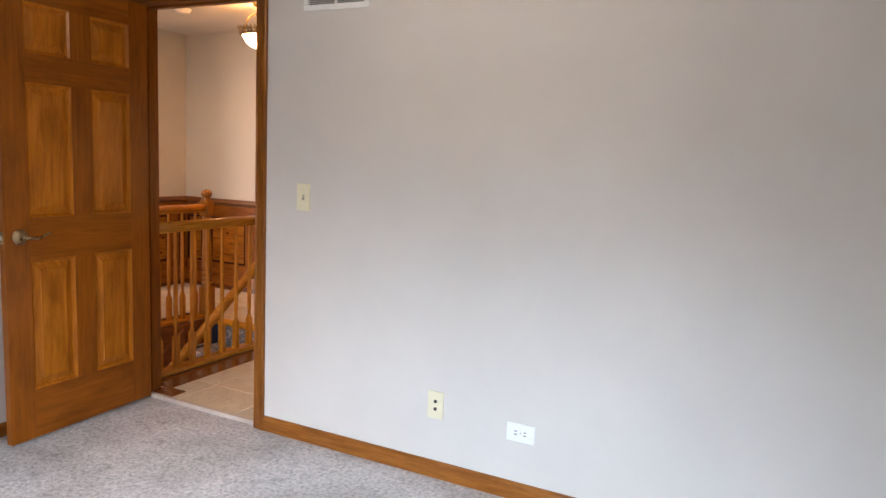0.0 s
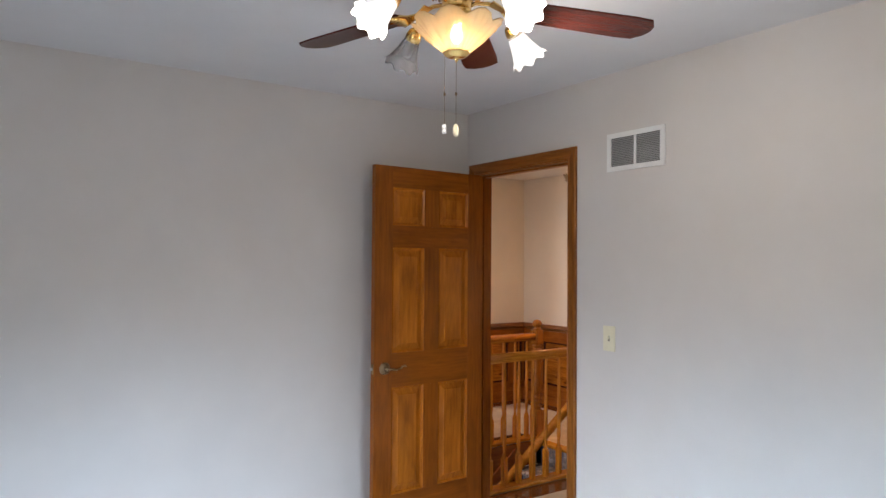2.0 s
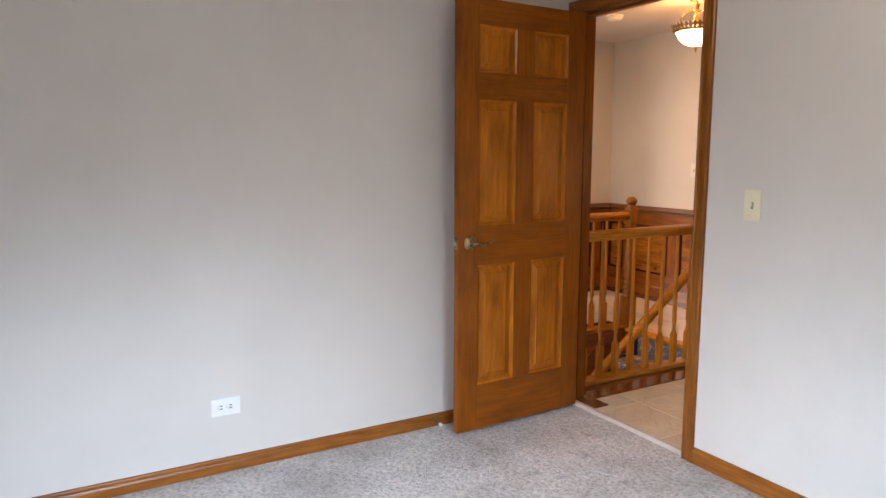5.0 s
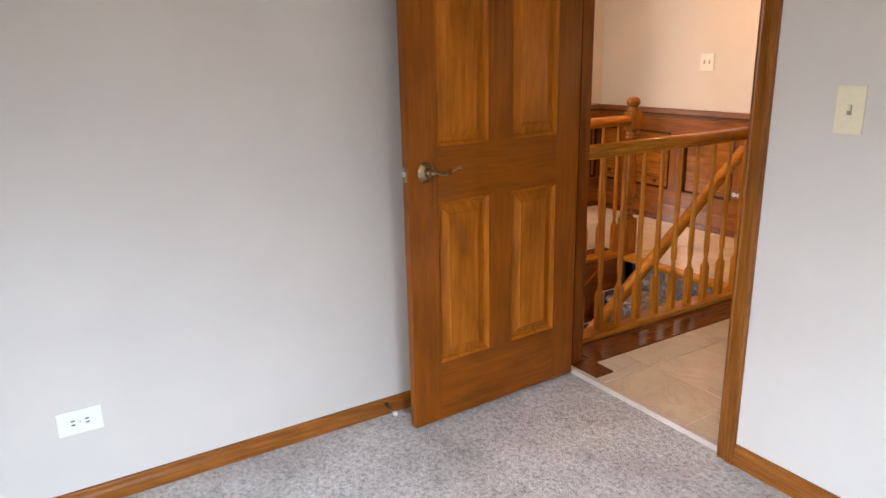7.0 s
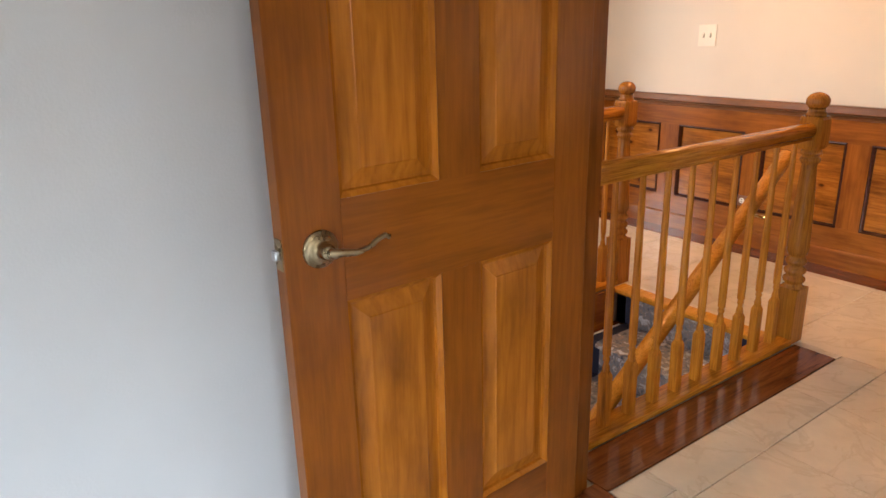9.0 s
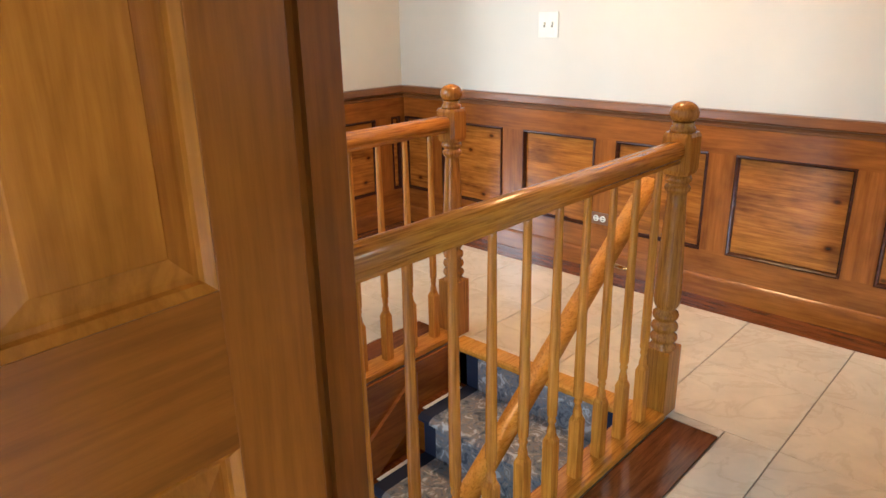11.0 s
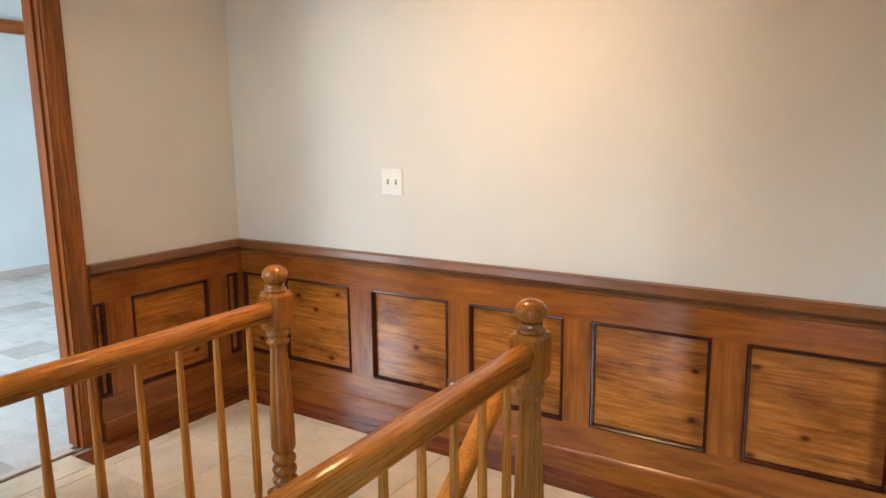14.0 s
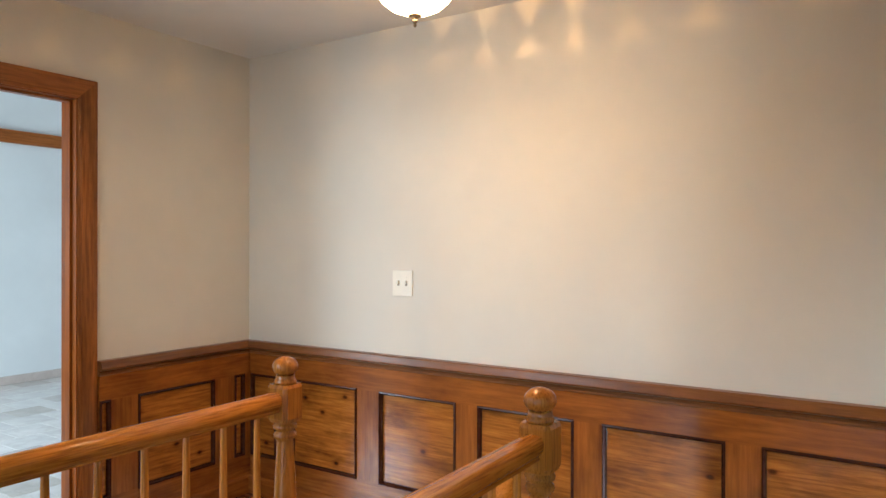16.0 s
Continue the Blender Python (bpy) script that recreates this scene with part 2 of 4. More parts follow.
def glass_mat(name, color, rough=0.25, alpha=0.55):
    m, n, l, b = material(name)
    b.inputs["Base Color"].default_value = (*color, 1)
    b.inputs["Roughness"].default_value = rough
    b.inputs["Transmission Weight"].default_value = alpha
    b.inputs["IOR"].default_value = 1.3
    return m


def amber_glass():
    """Amber pressed glass that lets the light of its bulb glow through."""
    m, n, l, b = material("amber_bowl_glass")
    b.inputs["Base Color"].default_value = (0.90, 0.68, 0.40, 1)
    b.inputs["Roughness"].default_value = 0.18
    tr = n.new("ShaderNodeBsdfTranslucent")
    tr.inputs["Color"].default_value = (1.0, 0.80, 0.52, 1)
    clear = n.new("ShaderNodeBsdfTransparent")
    clear.inputs["Color"].default_value = (1.0, 0.93, 0.80, 1)
    mix = node(n, "ShaderNodeMixShader", Fac=0.4)
    l.new(b.outputs[0], mix.inputs[1])
    l.new(tr.outputs[0], mix.inputs[2])
    mix2 = node(n, "ShaderNodeMixShader", Fac=0.5)
    l.new(mix.outputs[0], mix2.inputs[1])
    l.new(clear.outputs[0], mix2.inputs[2])
    l.new(mix2.outputs[0], n["Material Output"].inputs["Surface"])
    return m


M_WALL = paint("grey_wall_paint", (0.62, 0.575, 0.530))
M_HALL = paint("hall_wall_paint", (0.65, 0.605, 0.52))
M_CEIL = paint("ceiling_paint", (0.68, 0.66, 0.64), 0.8, 0.5, 90.0)
M_FARWALL = paint("far_room_paint", (0.72, 0.74, 0.74))
M_CARPET = carpet_mat()
DOOR_D, DOOR_M, DOOR_L = (0.185, 0.048, 0.004), (0.235, 0.065, 0.005), (0.28, 0.082, 0.007)
M_STILE = wood("door_stile_wood", 2, DOOR_D, DOOR_M, DOOR_L, 0.28, blotch=0.5, gloss=0.18, pores=0.1, cloud=(5.0, 5.0, 1.8))
M_DPANEL = wood("door_panel_wood", 2, (0.31, 0.092, 0.007), (0.39, 0.121, 0.0088), (0.455, 0.150, 0.012), 0.26, blotch=0.55, gloss=0.2, pores=0.1, cloud=(6.0, 6.0, 2.2), lines=0.15)
TRIM = ((0.19, 0.058, 0.009), (0.28, 0.092, 0.015), (0.35, 0.128, 0.024))
M_TRIM_X = wood("trim_wood_x", 0, *TRIM, 0.32, pores=0.4)
M_TRIM_Y = wood("trim_wood_y", 1, *TRIM, 0.32, pores=0.4)
M_TRIM_Z = wood("trim_wood_z", 2, (0.15, 0.046, 0.007), (0.25, 0.082, 0.012), (0.34, 0.124, 0.022), 0.3, blotch=0.5, pores=0.4, cloud=(7, 7, 2))
M_OAK_Y = wood("oak_wood_y", 1, (0.38, 0.136, 0.010), (0.53, 0.208, 0.016), (0.62, 0.266, 0.026), 0.22, fine=1.5, gloss=0.34, blotch=0.25, pores=0.7)
M_OAK_Z = wood("oak_wood_z", 2, (0.36, 0.122, 0.011), (0.52, 0.194, 0.016), (0.62, 0.252, 0.026), 0.25, fine=1.5, gloss=0.32, blotch=0.2)
# newels: the balusters' oak, with their shading put into a darker colour
M_OAK_SHADED = wood("newel_oak_shaded", 2, (0.24, 0.080, 0.007), (0.36, 0.130, 0.011), (0.45, 0.175, 0.018), 0.22, fine=1.5, gloss=0.4, blotch=0.3)
M_OAK_B = wood("oak_bright", 1, (0.50, 0.215, 0.020), (0.64, 0.300, 0.030), (0.70, 0.350, 0.045), 0.25, gloss=0.28, blotch=0.2)
PINE = ((0.18, 0.051, 0.006), (0.25, 0.078, 0.008), (0.31, 0.104, 0.012))
M_PINE_X = wood("pine_wood_x", 0, *PINE, 0.2, blotch=0.55, gloss=0.65, pores=0.15, cloud=(2.0, 6.0, 6.0))
M_PINE_Y = wood("pine_wood_y", 1, *PINE, 0.2, blotch=0.55, gloss=0.65, pores=0.15, cloud=(6.0, 2.0, 6.0))
M_PINE_Z = wood("pine_wood_z", 2, *PINE, 0.2, blotch=0.55, gloss=0.65, pores=0.15, cloud=(6.0, 6.0, 2.0))
M_CAP_X = wood("cap_wood_x", 0, (0.12, 0.042, 0.010), (0.18, 0.066, 0.015), (0.23, 0.09, 0.022), 0.3, blotch=0.4, gloss=0.4, pores=0.3)
M_CAP_Y = wood("cap_wood_y", 1, (0.12, 0.042, 0.010), (0.18, 0.066, 0.015), (0.23, 0.09, 0.022), 0.3, blotch=0.4, gloss=0.4, pores=0.3)
PPAN = ((0.22, 0.068, 0.008), (0.35, 0.122, 0.012), (0.46, 0.180, 0.020))
M_PPAN_X = wood("pine_panel_x", 0, *PPAN, 0.16, True, 1.3, 0.8, 0.75, 0.3, (2.2, 6.0, 7.0), 0.2)
M_PPAN_Y = wood("pine_panel_y", 1, *PPAN, 0.16, True, 1.3, 0.8, 0.75, 0.3, (6.0, 2.2, 7.0), 0.2)
M_DARKM = wood("dark_moulding", 0, (0.028, 0.008, 0.003), (0.045, 0.013, 0.005), (0.065, 0.02, 0.007), 0.22)
M_BORDER_X = wood("border_plank_x", 0, (0.09, 0.023, 0.006), (0.165, 0.046, 0.011), (0.24, 0.074, 0.019), 0.12, fine=0.7, gloss=0.5)
M_BORDER_Y = wood("border_plank_y", 1, (0.09, 0.023, 0.006), (0.165, 0.046, 0.011), (0.24, 0.074, 0.019), 0.12, fine=0.7, gloss=0.5)
M_TILE = stone("cream_tile", (0.72, 0.60, 0.43), (0.45, 0.33, 0.2), 0.12, 3.2)
M_MARBLE = stone("marble_tile", (0.62, 0.60, 0.58), (0.4, 0.35, 0.32), 0.14, 6.0, 0.28)
M_GROUT = plain("grout", (0.32, 0.26, 0.19), 0.9)
M_THRESH = stone("threshold_marble", (0.66, 0.57, 0.49), (0.5, 0.42, 0.36), 0.2)
M_RUNNER = runner_mat()
M_NAVY = plain("navy_border", (0.012, 0.018, 0.05), 0.95, 0, 0.3, 300)
M_WHITE = plain("white_plastic", (0.80, 0.80, 0.78), 0.35, 0, 0.03)
M_IVORY = plain("ivory_plastic", (0.72, 0.66, 0.47), 0.35, 0, 0.04)
M_CREAM = plain("cream_plastic", (0.72, 0.68, 0.57), 0.35, 0, 0.03)
M_TSLOT = plain("toggle_slot", (0.26, 0.23, 0.16), 0.5)
M_SLOT = plain("slot_dark", (0.03, 0.028, 0.025), 0.6)
M_VENTIN = plain("vent_dark", (0.2, 0.2, 0.2), 0.8)
M_SLAT = plain("vent_slat_enamel", (0.46, 0.46, 0.455), 0.45, 0, 0.05)
M_VENT = plain("vent_enamel", (0.78, 0.77, 0.74), 0.4, 0, 0.03)
M_BRASS = plain("polished_brass", (0.86, 0.60, 0.22), 0.16, 1.0, 0.1)
M_ANTIQUE = plain("antique_brass", (0.30, 0.22, 0.12), 0.28, 1.0, 0.25)
M_STEEL = plain("steel", (0.6, 0.6, 0.6), 0.3, 1.0)
M_BLADE = wood("cherry_blade", 0, (0.035, 0.008, 0.006), (0.065, 0.014, 0.010), (0.10, 0.024, 0.016), 0.22)
M_SHADE = glow("lit_shade_glass", (1.0, 0.97, 0.94), 0.7)
M_SHADE_OFF = glass_mat("unlit_shade_glass", (0.60, 0.61, 0.64), 0.22, 0.8)
M_BOWL = amber_glass()
M_HALLBOWL = glow("alabaster_bowl", (1.0, 0.49, 0.19), 39.0)
M_BULB = glow("lit_bulb", (1.0, 0.85, 0.6), 40.0)
M_OUTB = plain("brown_plastic", (0.16, 0.07, 0.03), 0.35, 0, 0.05)
M_BASEST = stone("stone_baseboard", (0.55, 0.48, 0.43), (0.4, 0.33, 0.3), 0.2)

# ---- shape helpers ----


def box(bm, x0, x1, y0, y1, z0, z1, bevel=0.0):
    vs = [bm.verts.new((x, y, z)) for x in (x0, x1) for y in (y0, y1) for z in (z0, z1)]
    fs = [bm.faces.new([vs[i] for i in q]) for q in ((0, 1, 3, 2), (4, 6, 7, 5), (0, 4, 5, 1), (2, 3, 7, 6), (0, 2, 6, 4), (1, 5, 7, 3))]
    if bevel:
        es = {e for f in fs for e in f.edges}
        bmesh.ops.bevel(bm, geom=list(es), offset=bevel, segments=2, affect="EDGES", profile=0.6)
    return bm


def boxed(*args):
    return box(bmesh.new(), *args)


def lathe(bm, profile, seg=20, cx=0.0, cy=0.0, wave=None):
    """Turn a profile of (radius, height) round the z axis. wave(angle, k): a factor on the radius."""
    rings = []
    for k, (r, z) in enumerate(profile):
        ring = []
        for i in range(seg):
            a = 2 * math.pi * i / seg
            f = wave(a, k) if wave else 1.0
            ring.append(bm.verts.new((cx + r * f * math.cos(a), cy + r * f * math.sin(a), z)))
        rings.append(ring)
    for a, b in zip(rings, rings[1:]):
        for i in range(seg):
            f = bm.faces.new((a[i], a[(i + 1) % seg], b[(i + 1) % seg], b[i]))
            f.smooth = True
    if profile[0][0] > 1e-4:
        bm.faces.new(list(reversed(rings[0])))
    if profile[-1][0] > 1e-4:
        bm.faces.new(rings[-1])
    return bm


def prism(bm, outline, start, end, axis):
    """Sweep an outline straight along an axis. The outline gives the two other coordinates in their order."""
    def put(p, s):
        q = list(p)
        q.insert(axis, s)
        return bm.verts.new(q)
    a = [put(p, start) for p in outline]
    b = [put(p, end) for p in outline]
    n = len(a)
    for i in range(n):
        bm.faces.new((a[i], a[(i + 1) % n], b[(i + 1) % n], b[i]))
    bm.faces.new(list(reversed(a)))
    bm.faces.new(b)
    return bm


def tube(bm, points, radius, seg=10, radii=None):
    """A round bar through the points."""
    pts = [Vector(p) for p in points]
    rings = []
    for i, p in enumerate(pts):
        d = (pts[min(i + 1, len(pts) - 1)] - pts[max(i - 1, 0)]).normalized()
        s = d.orthogonal().normalized() if abs(d.z) > 0.95 else d.cross(Vector((0, 0, 1))).normalized()
        u = s.cross(d)
        r = radii[i] if radii else radius
        rings.append([bm.verts.new(p + r * (math.cos(t) * s + math.sin(t) * u)) for t in (2 * math.pi * k / seg for k in range(seg))])
    for a, b in zip(rings, rings[1:]):
        for k in range(seg):
            f = bm.faces.new((a[k], a[(k + 1) % seg], b[(k + 1) % seg], b[k]))
            f.smooth = True
    bm.faces.new(list(reversed(rings[0])))
    bm.faces.new(rings[-1])
    return bm


def thing(name, label, category, at=(0, 0, 0), group="", kind=""):
    ob = new(name)
    ob.empty_display_size = 0.1
    ob.location = at
    return tagged(ob, label, category, group, kind)


def mesh_from(name, bm, mat):
    bmesh.ops.recalc_face_normals(bm, faces=bm.faces)
    me = bpy.data.meshes.new(name)
    bm.to_mesh(me)
    bm.free()
    me.materials.append(mat)
    return me


def part(name, bm, mat, parent, label="", local=False):
    """Link a bmesh as one mesh object under a thing or a part. World coordinates, unless local."""
    if not local:
        at = Vector((0, 0, 0))
        p = parent
        while p:
            at += p.location
            p = p.parent
        bmesh.ops.translate(bm, verts=bm.verts, vec=-at)
    ob = new(name, mesh_from(name, bm, mat))
    ob.parent = parent
    return tagged(ob, label)


def setting(name, bm, mat, label, category):
    return tagged(new(name, mesh_from(name, bm, mat)), label, category, kind="structure")

# ---- structure ----
FZ, CZ = -0.02, 2.437          # hall floor and ceilings
FB = -0.037                    # bedroom carpet
NY, WX = 2.59, -2.376          # faces of the hall's north and west walls
RX1, RX2, NEWEL_Y = -0.066, -0.98, 1.508
WELL = (-0.925, -0.118, 1.455)  # stairwell: its two sides and its head


def wall_with_holes(name, axis, face, thick, a0, a1, z0, z1, holes, mat, label):
    """An upright wall across an axis, cut through by openings (a0, a1, z0, z1)."""
    bm = bmesh.new()
    cuts = sorted({a0, a1, *[h[0] for h in holes], *[h[1] for h in holes]})
    for p, q in zip(cuts, cuts[1:]):
        spans = sorted((h[2], h[3]) for h in holes if h[0] <= p and h[1] >= q)
        z = z0
        for lo, hi in spans + [(z1, z1)]:
            if lo > z:
                if axis == 1:
                    box(bm, p, q, face, face + thick, z, lo)
                else:
                    box(bm, face, face + thick, p, q, z, lo)
            z = max(z, hi)
    return setting(name, bm, mat, label, "wall")


wall_with_holes("wall_north", 1, 0.0, 0.113, 0.0, 4.4, -0.25, CZ, [(0.085, 0.905, -0.25, 2.056)], M_WALL, "pale grey painted bedroom wall with the doorway to the hall")
wall_with_holes("wall_west", 0, -0.1, 0.1, -4.42, 0.12, -2.9, CZ, [], M_WALL, "pale grey painted bedroom wall behind the open door")
wall_with_holes("wall_south", 1, -4.42, 0.12, 0.0, 4.52, -0.25, CZ, [(1.5, 3.2, 0.82, 2.08)], M_WALL, "pale grey painted bedroom wall with a window opening")
# the northern opening is added for the hall's east fill lamp
wall_with_holes("wall_east", 0, 4.4, 0.12, -4.3, 2.71, -0.25, CZ, [(-3.05, -1.55, 0.82, 2.08), (0.75, 2.05, 0.83, 2.07)], M_WALL, "pale grey painted outer wall")
wall_with_holes("wall_hall_north", 1, NY, 0.12, WX - 0.12, 4.4, -0.25, CZ, [], M_HALL, "pale painted hall wall above the wooden wainscot")
wall_with_holes("wall_hall_west", 0, WX - 0.12, 0.12, -0.2, NY, -0.25, CZ, [(0.78, 1.61, -0.25, 2.056)], M_HALL, "pale painted hall wall with a cased doorway")
# its opening only holds the south fill lamp of the hall
wall_with_holes("wall_hall_south", 1, 0.0, 0.12, WX, -1.03, -0.25, CZ, [(-2.15, -1.17, 0.86, 2.04)], M_HALL, "pale painted hall wall beside the stairwell")

# stair shaft: side, end and floor below
wall_with_holes("wall_stair_west", 0, -1.03, 0.1, -4.42, 0.0, -2.9, CZ, [(-4.22, -2.78, -2.42, -0.45)], M_HALL, "pale painted wall beside the stairs, open to the lower entry")
wall_with_holes("wall_stair_end", 1, -4.42, 0.12, -0.93, -0.1, -2.9, CZ, [(-0.9, -0.13, -0.9, 1.5)], M_HALL, "pale painted end wall of the stairwell with a tall window opening")
wall_with_holes("wall_stair_low", 1, 1.5, 0.1, -1.0, 0.0, -2.9, -0.25, [], M_HALL, "painted wall under the landing")
wall_with_holes("wall_stair_low_west", 0, -1.03, 0.1, 0.0, 1.5, -2.9, -0.25, [], M_HALL, "painted wall beside the lower stairs")
wall_with_holes("wall_stair_low_east", 0, -0.1, 0.1, 0.12, 1.5, -2.9, -0.25, [], M_HALL, "painted wall beside the lower stairs")
setting("floor_lower", boxed(-1.03, 0.0, -4.42, 1.6, -2.95, -2.9), M_TILE, "cream tiled floor at the foot of the stairs", "floor")

# ceilings
setting("ceiling_bedroom", boxed(-0.1, 4.52, -4.42, 0.12, CZ, CZ + 0.12), M_CEIL, "white textured bedroom ceiling", "ceiling")
setting("ceiling_hall", boxed(WX - 0.12, 4.52, 0.12, NY + 0.12, CZ, CZ + 0.12), M_CEIL, "white hall ceiling", "ceiling")
setting("ceiling_stair", boxed(-1.03, -0.1, -4.42, 0.12, CZ, CZ + 0.12), M_CEIL, "white ceiling over the stairs", "ceiling")

# bedroom carpet on its floor
bm = boxed(0.0, 4.4, -4.3, 0.012, -0.2, FB)
setting("floor_bedroom", bm, M_CARPET, "grey short pile wall-to-wall carpet with faint stains", "carpet")

# hall floor bed with the stairwell cut out
bm = bmesh.new()
box(bm, 0.0, 4.4, 0.015, 0.12, -0.22, FZ - 0.006)
box(bm, WELL[1], 4.4, 0.12, NY, -0.22, FZ - 0.006)
box(bm, WX, WELL[0], 0.12, NY, -0.22, FZ - 0.006)
box(bm, WELL[0], WELL[1], WELL[2], NY, -0.22, FZ - 0.006)
hall_floor = setting("floor_hall", bm, M_GROUT, "cream veined ceramic tiles with dark thin joints", "tiled floor")

# room across the hall
wall_with_holes("wall_far_west", 0, -6.87, 0.12, -1.12, 5.6, -0.25, 3.4, [], M_FARWALL, "pale wall of the room across the hall")
wall_with_holes("wall_far_south", 1, -1.12, 0.12, -6.75, WX - 0.12, -0.25, 3.4, [(-5.8, -3.4, 0.7, 2.3)], M_FARWALL, "pale wall with a window opening")
wall_with_holes("wall_far_north", 1, 5.5, 0.12, -6.75, WX - 0.12, -0.25, 3.4, [], M_FARWALL, "pale wall of the room across the hall")
wall_with_holes("wall_far_east", 0, WX - 0.12, 0.06, -1.0, -0.2, -0.25, 3.4, [], M_FARWALL, "pale wall of the room across the hall")
wall_with_holes("wall_far_east_north", 0, WX - 0.12, 0.06, NY + 0.12, 5.5, -0.25, 3.4, [], M_FARWALL, "pale wall of the room across the hall")
wall_with_holes("wall_far_upper", 0, WX - 0.12, 0.06, -0.2, NY + 0.12, CZ + 0.12, 3.4, [], M_FARWALL, "pale wall above the hall doorway")
setting("ceiling_far", boxed(-6.87, WX, -1.12, 5.62, 3.4, 3.5), M_CEIL, "white high ceiling of the room across the hall", "ceiling")
far_floor = setting("floor_far", boxed(-6.75, WX - 0.02, -1.0, 5.5, -0.2, FZ - 0.008), M_GROUT, "polished marble tiles in greys and browns", "tiled floor")
bm = boxed(-6.75, -6.735, -1.0, 5.5, FZ, 0.065)
setting("baseboard_far", bm, M_BASEST, "stone baseboard along the far room wall", "baseboard")
bm = prism(bmesh.new(), [(-6.75, 2.41), (-6.715, 2.41), (-6.70, 2.43), (-6.70, 2.51), (-6.68, 2.535), (-6.75, 2.535)], -1.0, 5.5, 1)
setting("trim_far", bm, M_TRIM_Y, "brown wooden rail trim high on the far room wall", "trim")

# ---- doorway of the bedroom: jambs, stops and casings ----


def casing_outline(w, d=0.016):
    """Section of a colonial casing: across the width and out of the wall."""
    return [(0, 0), (0, d * 0.55), (w * 0.12, d * 0.75), (w * 0.2, d * 0.6), (w * 0.45, d * 0.8), (w * 0.72, d), (w * 0.95, d), (w, d * 0.85), (w, 0)]


def door_frame(name, axis, x0, x1, top, y0, y1, w, label, zb):
    """Frame of an opening through a wall that spans y0 to y1: lining, stop and a casing on both faces."""
    root = thing(name, label, "door frame", kind="structure")
    def swap(bm):
        if axis == 0:
            for v in bm.verts:
                v.co = Vector((v.co.y, v.co.x, v.co.z))
        return bm
    t = 0.018
    mh = M_TRIM_X if axis == 1 else M_TRIM_Y
    for a, b in ((x0 - t, x0), (x1, x1 + t)):
        part("jamb", swap(boxed(a, b, y0 - 0.001, y1 + 0.001, zb, top + t)), M_STILE, root)
    part("head_jamb", swap(boxed(x0, x1, y0 - 0.001, y1 + 0.001, top, top + t)), mh, root)
    ym = y0 + (y1 - y0) * 0.42
    for a, b in ((x0, x0 + 0.011), (x1 - 0.011, x1)):
        part("stop", swap(boxed(a, b, ym, ym + 0.035, zb, top)), M_STILE, root)
    part("stop", swap(boxed(x0 + 0.011, x1 - 0.011, ym, ym + 0.035, top - 0.011, top)), mh, root)
    for face, out in ((y0, -1), (y1, 1)):
        prof = casing_outline(w, 0.016 if out < 0 else 0.012)
        r = 0.006
        for side in (0, 1):
            edge = x0 - r if side == 0 else x1 + r
            sgn = -1 if side == 0 else 1
            bm = bmesh.new()
            # upright with a mitred head
            lo = [bm.verts.new((edge + sgn * p, face + out * q, zb)) for p, q in prof]
            hi = [bm.verts.new((edge + sgn * p, face + out * q, top + r + p)) for p, q in prof]
            n = len(lo)
            for i in range(n):
                bm.faces.new((lo[i], lo[(i + 1) % n], hi[(i + 1) % n], hi[i]))
            bm.faces.new(lo)
            bm.faces.new(hi)
            part("casing", swap(bm), M_TRIM_Z, root)
        bm = bmesh.new()
        lo = [bm.verts.new((x0 - r - p, face + out * q, top + r + p)) for p, q in prof]
        hi = [bm.verts.new((x1 + r + p, face + out * q, top + r + p)) for p, q in prof]
        n = len(lo)
        for i in range(n):
            bm.faces.new((lo[i], lo[(i + 1) % n], hi[(i + 1) % n], hi[i]))
        bm.faces.new(lo)
        bm.faces.new(hi)
        part("head_casing", swap(bm), mh, root)
    return root


DX0, DX1, DTOP = 0.103, 0.887, 2.038
door_frame("door_frame_1", 1, DX0, DX1, DTOP, 0.0, 0.113, 0.062, "stained brown wooden door frame of the bedroom", FB)
frame_far = door_frame("door_frame_2", 0, 0.798, 1.592, DTOP - 0.012, WX - 0.12, WX, 0.088, "stained brown wooden door frame across the hall", FZ)
part("strike_plate", boxed(WX - 0.075, WX - 0.045, 1.588, 1.5935, 0.92, 0.98), M_ANTIQUE, frame_far, "dark metal strike plate")

# marble threshold
setting("threshold_1", boxed(DX0, DX1, 0.012, 0.036, FZ - 0.02, FZ + 0.004, 0.002), M_THRESH, "pale marble threshold strip in the doorway", "threshold")
setting("threshold_2", boxed(WX - 0.06, WX - 0.02, 0.80, 1.56, FZ - 0.02, FZ + 0.003, 0.002), M_THRESH, "pale stone threshold strip", "threshold")

# ---- baseboards of the bedroom ----


def baseboard(name, pts, axis, a0, a1, mat, label):
    return setting(name, prism(bmesh.new(), pts, a0, a1, axis), mat, label, "baseboard")


BB = [(0, FB), (0.013, FB), (0.013, 0.013), (0.011, 0.023), (0.006, 0.029), (0.005, 0.035), (0, 0.037)]
bbx = [(p * 1.6, z - 0.014 if z > FB else z) for p, z in BB]
baseboard("baseboard_west", bbx, 1, -4.3, -0.02, M_TRIM_Y, "brown wooden baseboard")
baseboard("baseboard_north", [(-p, z) for p, z in BB], 0, DX1 + 0.069, 4.4, M_TRIM_X, "brown wooden baseboard")
baseboard("baseboard_south", [(-4.3 + p, z) for p, z in BB], 0, 0.0, 4.4, M_TRIM_X, "brown wooden baseboard")
baseboard("baseboard_east", [(4.4 - p, z) for p, z in BB], 1, -4.3, 0.0, M_TRIM_Y, "brown wooden baseboard")

